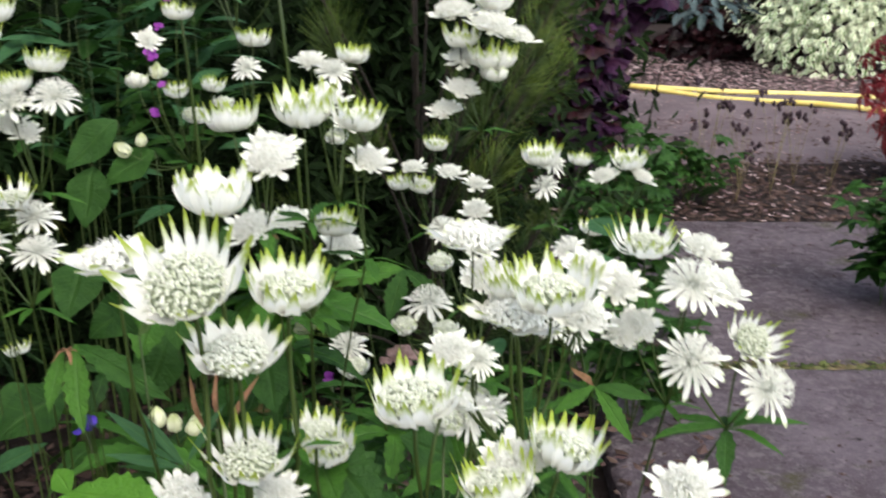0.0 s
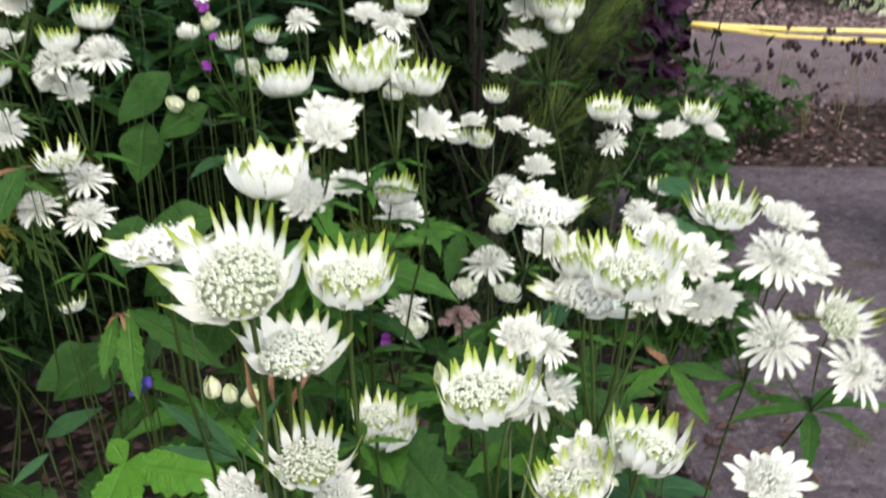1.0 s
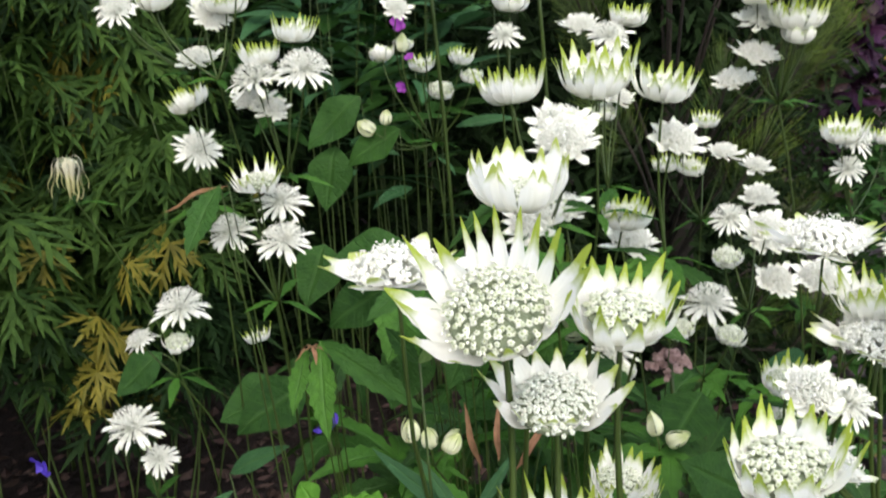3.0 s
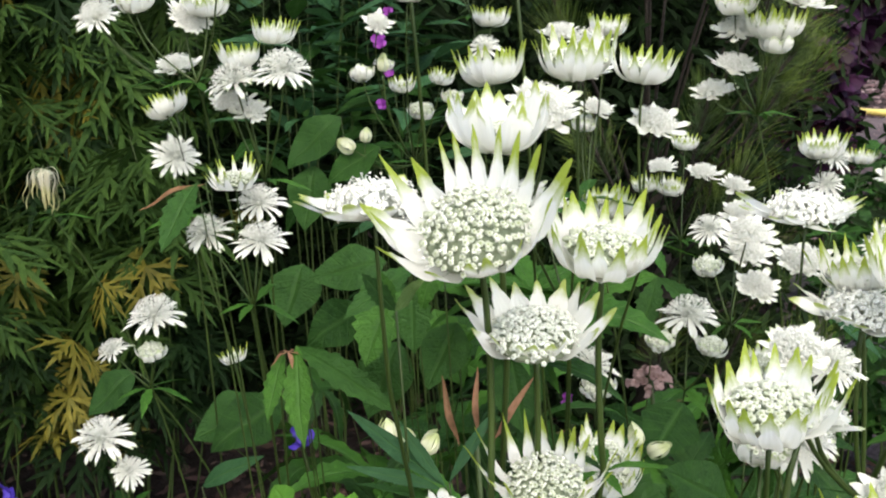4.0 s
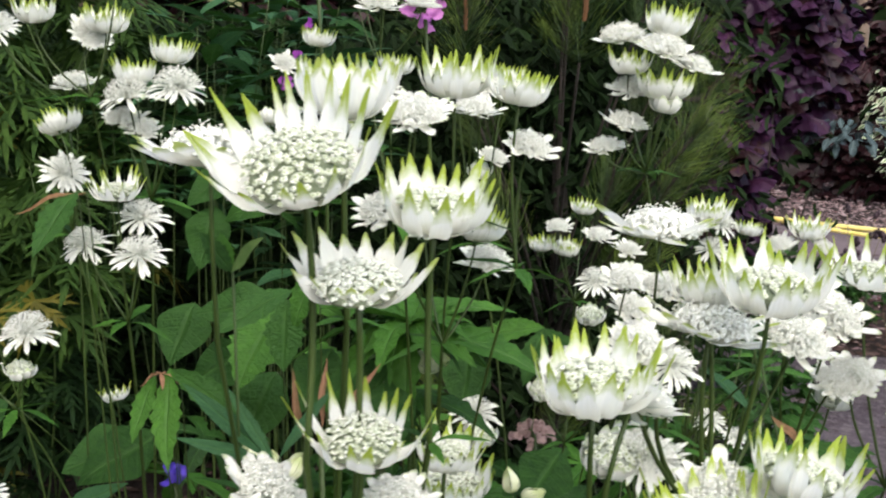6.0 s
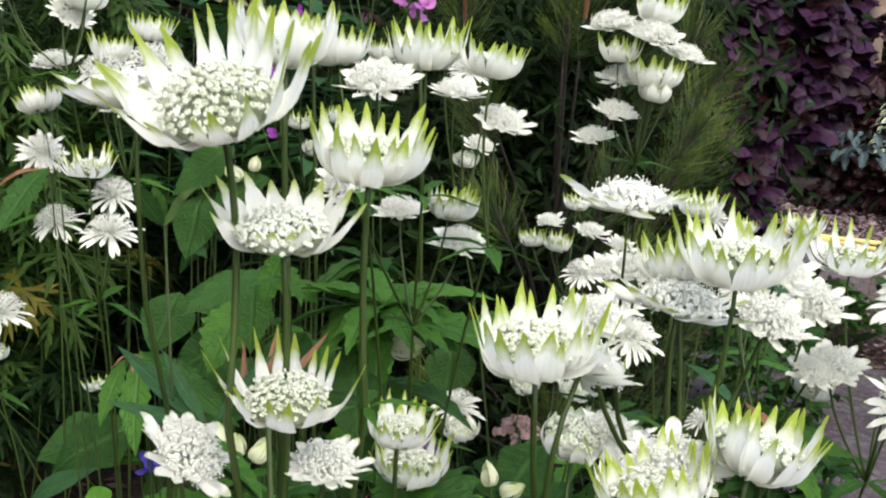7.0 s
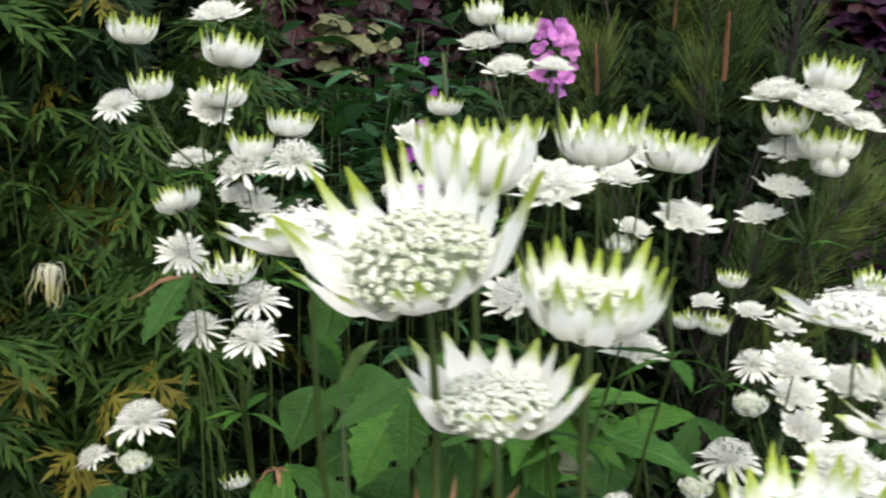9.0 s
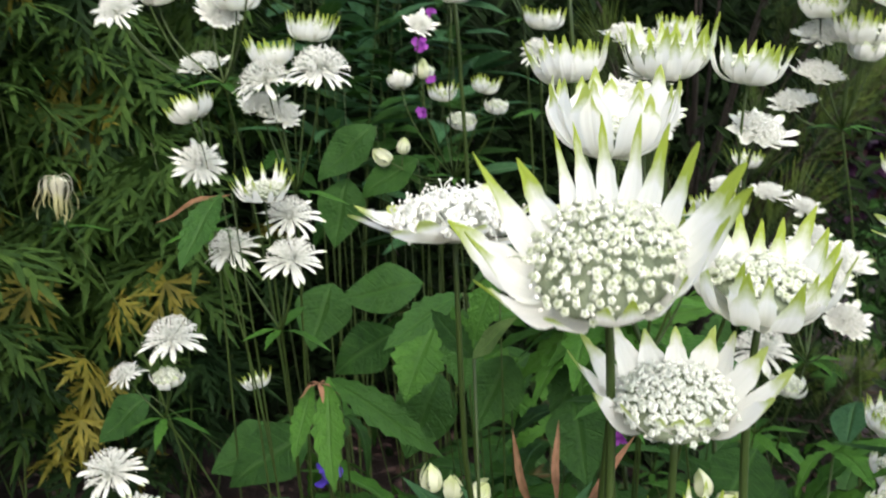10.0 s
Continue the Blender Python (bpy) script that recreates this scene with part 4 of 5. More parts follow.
flowering_stem((-0.311, 0.820), (-0.354, 0.756, 0.658), 1, [("star", -0.4086, 0.7683, 0.7039, 0.0363, 28, -90), ("flat", -0.34, 0.7609, 0.7004, 0.0342, 40, -40), ("flat", -0.313, 0.7206, 0.7567, 0.0388, 15, -90), ("cup", -0.381, 0.7406, 0.7438, 0.037, 4, -90), ("star", -0.389, 0.7307, 0.7022, 0.033, 25, -100)])
flowering_stem((-0.270, 0.754), (-0.306, 0.690, 0.665), 1, [("cup", -0.2668, 0.6395, 0.7243, 0.035, 6, 30), ("cup", -0.343, 0.6941, 0.7083, 0.031, 8, -90), ("cup", -0.3005, 0.7009, 0.7043, 0.031, 8, -60), ("flat", -0.3121, 0.701, 0.703, 0.0296, 55, -40)])
flowering_stem((-0.415, 0.854), (-0.477, 0.790, 0.554), 1, [("wilted", -0.4767, 0.784, 0.5922, 0.044, 150, -60)])
flowering_stem((-0.150, 0.942), (-0.164, 0.878, 0.689), 1, [("flat", -0.1898, 0.9004, 0.7514, 0.0422, 10, -110), ("flat", -0.156, 0.8306, 0.7306, 0.0399, 14, -90), ("cup", -0.1596, 0.8711, 0.7528, 0.037, 8, -60), ("cup", -0.1859, 0.8994, 0.7681, 0.036, 8, 150), ("flat", -0.1303, 0.8602, 0.7329, 0.0342, 10, -40)])
flowering_stem((0.020, 0.862), (0.036, 0.798, 0.626), 1, [("flat", 0.0143, 0.8059, 0.7129, 0.0472, 8, -120), ("flat", 0.0405, 0.7805, 0.7055, 0.0472, 16, -40), ("cup", 0.043, 0.7994, 0.7178, 0.037, 8, 30), ("cup", 0.019, 0.7906, 0.692, 0.0314, 5, -90), ("flat", 0.022, 0.8007, 0.6801, 0.037, 20, -90), ("cup", 0.0422, 0.7805, 0.6763, 0.0392, 6, -30), ("bud", 0.0432, 0.7804, 0.6681, 0.0224, 10, -30), ("flat", 0.0624, 0.8003, 0.6962, 0.0358, 20, -30), ("flat", 0.0196, 0.7929, 0.6573, 0.0376, 16, -50), ("flat", 0.0073, 0.7987, 0.6403, 0.0331, 12, -100)])
flowering_stem((0.053, 0.623), (0.074, 0.559, 0.466), 1, [("bud", 0.1076, 0.5507, 0.5513, 0.019, 10, -60)])
flowering_stem((0.090, 0.890), (0.108, 0.890, 0.375), 1, [("star", 0.1071, 0.8873, 0.4240, 0.0270, 30, -90), ("star", 0.1251, 0.8779, 0.4152, 0.0250, 25, -60)])
flowering_stem((-0.054, 0.506), (-0.051, 0.442, 0.501), 1, [("cup", -0.051, 0.4511, 0.5343, 0.031, 8, -90), ("cup", -0.0515, 0.4209, 0.5598, 0.025, 10, -60)])
flowering_stem((-0.150, 0.640), (-0.157, 0.580, 0.470), 1, [("egg", -0.1660, 0.5700, 0.4900, 0.0095, 15, 120), ("egg", -0.1570, 0.5740, 0.4860, 0.0095, 10, -90), ("egg", -0.1480, 0.5700, 0.4860, 0.0100, 35, 10)])
flowering_stem((-0.090, 0.670), (-0.092, 0.635, 0.512), 1, [("egg", -0.092, 0.629, 0.5328, 0.013, 80, 0)])
flowering_stem((-0.040, 0.760), (-0.035, 0.705, 0.405), 1, [("egg", -0.0380, 0.6960, 0.4330, 0.0110, 30, 120), ("egg", -0.0310, 0.6967, 0.4280, 0.0120, 55, -20)])


# ==== leaves under and between the flowers ====
def leafy_plant(name, at, label, category, leaves, forms, seed, group="", piece="leaf"):
    """Leaves on stalks that rise from one crown. leaves: rows of place, way, size, roll."""
    o = Vector((at[0], at[1], 0))
    ob = thing(name, o, label, category, group)
    rnd = random.Random(seed)
    for p, way, size, roll in leaves:
        p = Vector(p)
        part(piece, forms[rnd.randint(0, len(forms) - 1)], ob, aim(p - o, way, size, roll))
        stalk = tube([q - o for q in arc(o + Vector((rnd.uniform(-0.02, 0.02), rnd.uniform(-0.02, 0.02), 0)), p, (0, 0, 0.03), 5)], 0.0007, 4)
        part("leaf_stalk", mesh("leaf_stalk", *stalk, STEM), ob)
    return ob


def mound(rnd, at, rx, ry, low, high, count, size, rise=(0.0, 0.6)):
    rows = []
    for _ in range(count):
        a, r = rnd.uniform(0, 6.28), math.sqrt(rnd.random())
        x, y = at[0] + rx * r * math.cos(a), at[1] + ry * r * math.sin(a)
        z = rnd.uniform(low, high) * (1 - 0.35 * r * r)
        rows.append(((x, y, z), (math.cos(a) + rnd.uniform(-0.5, 0.5), math.sin(a) + rnd.uniform(-0.5, 0.5), rnd.uniform(*rise)), rnd.uniform(*size), rnd.uniform(-0.4, 0.4)))
    return rows


r = random.Random(21)
CLUMP = "mound of toothed green palmate astrantia leaves at the stems' feet"
for x, y, rx, ry, lo, hi, n in ((-0.13, 0.58, 0.12, 0.10, 0.20, 0.40, 12), (0.02, 0.60, 0.12, 0.10, 0.16, 0.42, 28), (-0.20, 0.70, 0.12, 0.08, 0.30, 0.46, 9), (0.0, 0.72, 0.12, 0.08, 0.26, 0.48, 26), (-0.30, 0.95, 0.12, 0.08, 0.3, 0.5, 5),
                                (-0.15, 0.73, 0.09, 0.05, 0.38, 0.53, 14), (-0.10, 0.80, 0.16, 0.12, 0.20, 0.42, 18), (0.06, 0.80, 0.08, 0.12, 0.18, 0.40, 11), (0.08, 0.95, 0.12, 0.12, 0.2, 0.40, 9)):
    leafy_plant("astrantia_leaf_mound", (x, y), CLUMP, "leaves", mound(r, (x, y), rx, ry, lo, hi, n, (0.05, 0.095)), PALMATE, n, "leaf mounds", "palmate_leaf")

# leaves laid one by one
def lay(at, way, size, wide, lean):
    """A pose for a blade along way whose face turns up and, by lean, towards the path's side."""
    x = Vector(way).normalized()
    z = Vector((0, -lean, 1))
    z = (z - x * z.dot(x)).normalized()
    return Matrix.Translation(at) @ Matrix((x, z.cross(x), z)).transposed().to_4x4() @ Matrix.Diagonal((size, size * wide, size, 1))


def laid_plant(name, at, label, category, leaves, piece, group="", stalk_size=0.0009):
    """Leaves each in its own place on stalks from one foot. leaves: forms, place, way, length, breadth, lean."""
    o = Vector((at[0], at[1], 0))
    ob = thing(name, o, label, category, group)
    feet = set()
    for k, (forms, p, way, size, wide, lean) in enumerate(leaves):
        p = Vector(p)
        part(piece, forms[k % len(forms)], ob, lay(p - o, way, size, wide, lean))
        if tuple(p) not in feet:
            feet.add(tuple(p))
            part("leaf_stalk", mesh("leaf_stalk", *tube([q - o for q in arc(o + Vector((0.004 * (k % 3), 0.003 * k, 0)), p, (0, 0.01, 0.02), 8)], [stalk_size * (1 - 0.07 * i) for i in range(9)], 5), STEM), ob)
    return ob


ROUND = [blade_mesh("broad_leaf", m, 0.34, 12, 0.22, 0.10, 0, 0.36, 0.025, i) for i, m in enumerate((LEAF_BROAD, LEAF_DARK, LEAF_BROAD))]
TOOTHED = [blade_mesh("toothed_leaf", LEAF_FRESH if i else LEAF_BROAD, 0.17, 16, 0.25, 0.2, 8, 0.45, 0.012, i) for i in range(3)]
OVAL = [blade_mesh("oval_leaf", LEAF_LIME, 0.27, 10, 0.2, 0.12, 0, 0.45, 0.02, 1)]
LIME = [blade_mesh("toothed_leaf", LEAF_LIME, 0.17, 16, 0.25, 0.2, 8, 0.45, 0.012, 4)]
BLUE_LEAF = [blade_mesh("bluish_leaf", LEAF_BLUE, 0.24, 9, 0.2, 0.12, 0, 0.4, 0.01, i) for i in range(2)]
PALE_LEAF = [blade_mesh("toothed_leaf", LEAF_PALE_GREEN, 0.2, 12, 0.1, 0.3, 0, 0.4, 0.02, 3)]
RUST = [RUST_LEAF]
laid_plant("broad_leaved_plant", (-0.28, 1.02), "dark green plant with broad rounded leaves behind the blooms", "plant", (
        (ROUND, (-0.234, 0.850, 0.506), (-0.94, -0.32, -0.08), 0.062, 0.95, 1.3),
        (ROUND, (-0.263, 0.880, 0.458), (-0.82, -0.34, -0.45), 0.059, 1.1, 1.5),
        (ROUND, (-0.326, 0.920, 0.482), (-0.17, -0.70, -0.70), 0.057, 1.3, 1.5),
        (ROUND, (-0.325, 0.800, 0.404), (-0.72, -0.67, -0.15), 0.059, 1.2, 1.0),
        (ROUND, (-0.140, 0.720, 0.504), (-0.65, -0.72, -0.24), 0.042, 1.2, 1.2),
        (ROUND, (-0.299, 0.970, 0.603), (-0.69, -0.46, -0.55), 0.065, 0.9, 1.4),
        (ROUND, (-0.322, 0.960, 0.561), (-0.12, -0.52, -0.85), 0.058, 1.1, 1.6),
        (ROUND, (-0.252, 0.920, 0.584), (-0.83, -0.38, -0.41), 0.053, 0.9, 1.3),
        (ROUND, (-0.489, 0.860, 0.234), (-0.83, -0.53, -0.19), 0.085, 0.8, 0.6),
        (ROUND, (-0.442, 0.820, 0.418), (-0.64, -0.60, -0.48), 0.050, 1.0, 1.2),
        (ROUND, (-0.010, 0.720, 0.453), (-0.44, -0.74, -0.51), 0.041, 1.4, 1.2),
        (ROUND, (0.014, 0.660, 0.417), (-0.65, -0.42, 0.63), 0.048, 1.1, 1.0),
        (ROUND, (-0.080, 0.820, 0.488), (-0.02, -0.65, -0.76), 0.046, 1.2, 1.4),
        (ROUND, (-0.301, 0.780, 0.416), (-0.72, -0.63, -0.28), 0.064, 1.1, 1.0),
), "broad_leaf")
laid_plant("leafy_sprig", (-0.14, 0.66), "upright stem with a drooping toothed green leaf among the blooms", "leaves", (
        (TOOTHED, (-0.160, 0.620, 0.571), (-0.55, -0.81, -0.18), 0.049, 0.9, 1.3),
        (TOOTHED, (-0.158, 0.622, 0.570), (0.75, -0.6, -0.1), 0.036, 0.9, 1.3),
), "toothed_leaf", "leafy sprigs")
laid_plant("leafy_sprig", (-0.15, 0.68), "leafy stem with hanging toothed and broad green leaves", "leaves", (
        (TOOTHED, (-0.152, 0.580, 0.576), (0.05, -0.5, -0.85), 0.036, 1.5, 2.0),
        (TOOTHED, (-0.136, 0.580, 0.596), (-0.3, -0.4, -0.85), 0.036, 1.0, 1.8),
        (ROUND, (-0.137, 0.620, 0.540), (-0.3, -0.6, -0.6), 0.040, 1.1, 1.5),
        (ROUND, (-0.105, 0.600, 0.530), (0.2, -0.7, -0.6), 0.042, 1.1, 1.5),
        (TOOTHED, (-0.180, 0.660, 0.548), (-0.2, -0.8, -0.5), 0.052, 1.6, 1.6),
        (TOOTHED, (-0.160, 0.670, 0.530), (0.4, -0.7, -0.6), 0.050, 1.6, 1.6),
        (ROUND, (-0.185, 0.680, 0.505), (-0.3, -0.6, -0.7), 0.050, 1.1, 1.5),
), "toothed_leaf", "leafy sprigs")
laid_plant("leafy_sprig", (-0.112, 0.42), "slender stem with small pale green leaves at its joint", "leaves", (
        (TOOTHED, (-0.106, 0.356, 0.638), (-0.57, -0.22, 0.79), 0.014, 1.1, 1.6),
        (TOOTHED, (-0.106, 0.356, 0.638), (-0.46, 0.30, 0.84), 0.013, 1.0, 1.9),
        (PALE_LEAF, (-0.106, 0.356, 0.638), (0.56, -0.37, 0.74), 0.016, 0.8, 1.0),
), "toothed_leaf", "leafy sprigs")
laid_plant("leafy_sprig", (-0.05, 0.86), "leaning stem with a whorl of toothed green leaves", "leaves", (
        (TOOTHED, (-0.026, 0.800, 0.513), (-0.25, -0.68, -0.68), 0.044, 1.1, 1.8),
        (TOOTHED, (-0.026, 0.800, 0.513), (-0.93, -0.36, -0.04), 0.056, 0.7, 1.2),
        (TOOTHED, (-0.026, 0.800, 0.513), (-0.99, 0.00, 0.14), 0.036, 0.7, 1.0),
        (TOOTHED, (-0.026, 0.800, 0.513), (0.71, -0.61, -0.35), 0.049, 0.7, 1.2),
), "toothed_leaf", "leafy sprigs")
laid_plant("leafy_sprig", (0.11, 0.60), "branching stem with narrow leaves, one of them rusty red", "leaves", (
        (RUST, (0.085, 0.502, 0.549), (-0.50, -0.45, 0.67), 0.020, 1.0, 1.2),
        (TOOTHED, (0.085, 0.502, 0.549), (-0.7, -0.5, -0.2), 0.028, 0.7, 1.2),
        (TOOTHED, (0.085, 0.502, 0.549), (0.5, -0.6, -0.55), 0.034, 0.7, 1.5),
        (TOOTHED, (0.085, 0.502, 0.549), (0.8, -0.3, 0.0), 0.030, 0.7, 1.2),
), "toothed_leaf", "leafy sprigs")
laid_plant("leafy_sprig", (-0.26, 0.66), "arching stem with a hanging toothed leaf and a rusty tip", "leaves", (
        (TOOTHED, (-0.281, 0.620, 0.618), (-0.17, -0.86, -0.47), 0.046, 1.0, 1.6),
        (RUST, (-0.276, 0.620, 0.618), (-0.85, -0.51, -0.15), 0.039, 0.4, 1.0),
), "toothed_leaf", "leafy sprigs")
laid_plant("leafy_sprig", (-0.30, 0.70), "stem with a pair of narrow bluish leaves at its joint", "leaves", (
        (BLUE_LEAF, (-0.317, 0.660, 0.407), (0.73, -0.34, 0.59), 0.059, 0.5, 1.2),
        (BLUE_LEAF, (-0.316, 0.660, 0.394), (-0.47, -0.87, -0.15), 0.034, 0.5, 1.2),
), "bluish_leaf", "leafy sprigs")
laid_plant("large_leaf_mound", (-0.02, 0.60), "large toothed bright green leaves standing between the stems", "leaves", (
        (TOOTHED, (-0.059, 0.470, 0.533), (0.63, -0.75, -0.21), 0.054, 1.6, 0.9),
        (TOOTHED, (-0.059, 0.470, 0.533), (0.29, -0.96, -0.02), 0.042, 1.6, 1.1),
        (TOOTHED, (-0.059, 0.470, 0.533), (0.98, 0.00, -0.18), 0.022, 1.5, 0.9),
        (TOOTHED, (-0.059, 0.470, 0.533), (0.41, 0.90, -0.14), 0.022, 1.4, 0.8),
        (TOOTHED, (0.039, 0.520, 0.475), (-0.63, -0.59, 0.50), 0.050, 0.8, 1.2),
        (TOOTHED, (0.010, 0.520, 0.495), (-0.61, -0.79, 0.00), 0.038, 0.8, 1.2),
        (TOOTHED, (-0.101, 0.620, 0.540), (-0.31, -0.85, -0.42), 0.035, 1.6, 1.6),
), "toothed_leaf", "leaf mounds")
laid_plant("bluish_leaf_tuft", (-0.10, 0.45), "tuft of narrow blue-green leaves between the flower stems", "leaves", (
        (BLUE_LEAF, (-0.095, 0.362, 0.581), (-0.032, 0.007, 0.021), 0.039, 0.32, 1.3),
        (BLUE_LEAF, (-0.095, 0.362, 0.581), (-0.017, 0.004, 0.021), 0.027, 0.32, 1.5),
        (BLUE_LEAF, (-0.096, 0.362, 0.580), (-0.030, -0.004, 0.010), 0.030, 0.32, 1.0),
        (BLUE_LEAF, (-0.094, 0.363, 0.582), (0.012, 0.010, 0.020), 0.026, 0.32, 1.2),
), "bluish_leaf")
laid_plant("fresh_leaf_tuft", (-0.22, 0.62), "tuft of bright lime-green leaves low in the bed", "leaves", (
        (OVAL, (-0.216, 0.550, 0.457), (-0.66, 0.51, 0.56), 0.020, 1.5, 1.4),
        (LIME, (-0.216, 0.550, 0.457), (0.95, -0.31, 0.11), 0.066, 1.2, 0.9),
        (LIME, (-0.217, 0.550, 0.457), (-0.04, -0.99, -0.14), 0.046, 1.2, 1.0),
        (LIME, (-0.217, 0.550, 0.457), (0.35, -0.92, -0.10), 0.044, 1.2, 1.0),
), "oval_leaf")
fan_plant = laid_plant("toothed_leaf_fan", (-0.24, 0.70), "fan of drooping toothed green leaves with a rusty middle", "leaves", (
        (TOOTHED, (-0.240, 0.645, 0.513), (0.84, -0.51, -0.19), 0.078, 0.6, 1.1),
        (TOOTHED, (-0.239, 0.645, 0.513), (0.18, -0.75, -0.63), 0.060, 0.78, 2.2),
        (TOOTHED, (-0.248, 0.645, 0.508), (-0.05, -0.83, -0.55), 0.042, 0.78, 1.8),
        (TOOTHED, (-0.235, 0.650, 0.510), (0.80, -0.44, -0.40), 0.045, 0.78, 1.5),
), "toothed_leaf")
for k in range(5):
    part("rusty_tip", RUST_LEAF, fan_plant, aim(Vector((-0.243, 0.640, 0.512)) - fan_plant.location, (math.cos(1.3 * k), math.sin(1.3 * k), -0.3), 0.014))

rows = [((0.046, 0.559, 0.594), (-0.9, -0.3, 0.2), 0.024, 0.5), ((0.10, 0.74, 0.54), (0.9, -0.4, 0.1), 0.05, 0.2), ((0.075, 0.74, 0.51), (0.6, -0.5, -0.2), 0.045, -0.2), ((0.12, 0.78, 0.56), (0.3, -0.9, 0.1), 0.045, 0.3), ((0.06, 0.6, 0.42), (0.5, -0.8, 0.3), 0.05, 0.1),
        ((0.09, 0.62, 0.40), (0.9, -0.2, 0.2), 0.05, 0.1), ((0.05, 0.76, 0.47), (-0.3, -0.9, 0.0), 0.05, 0.3)]
leafy_plant("bluish_leaved_plant", (0.09, 0.86), "plant with smooth blue-green oval leaves among the blooms", "plant", rows, BLUE_LEAF, 8)

# leafy whorls on stems of their own
whorl = [((-0.095, 0.622, 0.556), (math.cos(a), math.sin(a), z), s, 0.2) for a, z, s in ((-2.8, -0.1, 0.07), (-2.2, -0.3, 0.055), (-1.5, -1.0, 0.055), (-0.3, 0.0, 0.075), (0.3, 0.3, 0.06), (-2.5, 0.5, 0.06), (2.0, 0.4, 0.06))]
leafy_plant("leafy_whorl", (-0.09, 0.66), "whorl of toothed green leaves on an upright stem", "leaves", whorl, [PALMATE[0], TOOTHED[1], PALMATE[0]], 3, "leaf whorls", "toothed_leaf")
whorl = [((-0.10, 0.43, 0.53), (math.cos(a), math.sin(a), z), s, 0.3) for a, z, s in ((-3.0, 0.7, 0.045), (2.7, 0.9, 0.04), (-2.4, 0.2, 0.045), (0.2, 0.5, 0.04), (-0.5, 0.2, 0.04))]
leafy_plant("leafy_whorl", (-0.09, 0.47), "whorl of toothed green leaves on an upright stem", "leaves", whorl, TOOTHED, 4, "leaf whorls", "toothed_leaf")
big = [((-0.045, 0.50, 0.485), (-0.3, -1.0, 0.1), 0.075, 0.2), ((0.0, 0.46, 0.46), (0.7, -0.7, 0.0), 0.07, 0.1),
       ((0.03, 0.56, 0.46), (0.2, -1.0, 0.1), 0.08, 0.2), ((-0.1, 0.66, 0.5), (0.0, -1.0, 0.0), 0.07, 0.1)]
leafy_plant("large_leaf_mound", (-0.14, 0.66), "large toothed green leaves standing between the stems", "leaves", big, PALMATE, 7, "leaf mounds", "palmate_leaf")
wither = thing("withered_leaf_tuft", (-0.09, 0.46, 0), "rusty pink withered leaves at a stem joint", "leaves")
for p, way, size in (((-0.102, 0.424, 0.563), (-0.25, 0, 1), 0.026), ((-0.094, 0.415, 0.572), (0, 0, 1), 0.024), ((-0.086, 0.400, 0.578), (0.5, -0.1, 0.9), 0.026)):
    part("withered_leaf", RUST_LEAF, wither, lay(Vector(p) - wither.location, way, size, 0.5, 3.0))
part("stalk", mesh("stalk", *tube([(0, 0, 0), (0.002, -0.015, 0.3), (-0.004, -0.046, 0.57)], [0.0014, 0.0012, 0.0010], 5), STEM), wither)


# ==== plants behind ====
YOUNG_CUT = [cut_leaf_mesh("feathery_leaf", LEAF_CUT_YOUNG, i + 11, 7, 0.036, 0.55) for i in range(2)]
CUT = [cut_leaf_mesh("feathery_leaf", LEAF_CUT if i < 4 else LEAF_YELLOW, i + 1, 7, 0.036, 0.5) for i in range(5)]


def stalked_plant(name, at, label, stems, height, spread, forms, per, size, seed, rise=(0.1, 0.7), start=0.15, group="", bend=0.1, piece="leaf", lighter=()):
    """Upright leafy stems from one foot, leaves all the way up, the young, lighter ones at the tips."""
    rnd = random.Random(seed)
    ob = thing(name, (*at, 0), label, "plant", group)
    for s in range(stems):
        a = rnd.uniform(0, 6.28)
        top = Vector((spread * math.cos(a) * rnd.random(), spread * math.sin(a) * rnd.random(), height * rnd.uniform(0.7, 1.05)))
        pts = arc((0.03 * math.cos(a), 0.03 * math.sin(a), 0), top, (bend * rnd.uniform(-1, 1), bend * rnd.uniform(-1, 1), 0), 8)
        part("stem", mesh("stem", *tube(pts, [0.0015 - 0.00013 * i for i in range(9)], 5), STEM), ob)
        for k in range(per):
            t = (start + (1 - start) * (k + rnd.random()) / per) * 8
            i = min(int(t), 7)
            p = pts[i].lerp(pts[i + 1], t - i)
            b = k * 2.4 + rnd.uniform(-0.5, 0.5)
            way = Vector((math.cos(b), math.sin(b), rnd.uniform(*rise)))
            q = p + way.normalized() * rnd.uniform(0.01, 0.05)
            pick = lighter if lighter and t > 5.0 else forms
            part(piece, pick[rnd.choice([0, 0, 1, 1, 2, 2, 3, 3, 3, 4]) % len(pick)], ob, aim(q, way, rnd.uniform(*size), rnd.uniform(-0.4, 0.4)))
    return ob


FEATHERY = "tall feathery green plant with some yellowing leaves"
for i, (x, y, h) in enumerate(((-0.60, 1.02, 0.64), (-0.74, 0.96, 0.66), (-0.62, 1.16, 0.80), (-0.72, 1.12, 0.84), (-0.88, 1.02, 0.76), (-0.72, 1.36, 0.92), (-0.88, 1.3, 0.94), (-0.78, 1.22, 0.90))):
    stalked_plant("feathery_plant", (x, y), FEATHERY, 4, h, 0.17, CUT, 20, (0.05, 0.085), 40 + i, (-0.7, 0.3), 0.42, "feathery plants", piece="feathery_leaf", lighter=YOUNG_CUT)
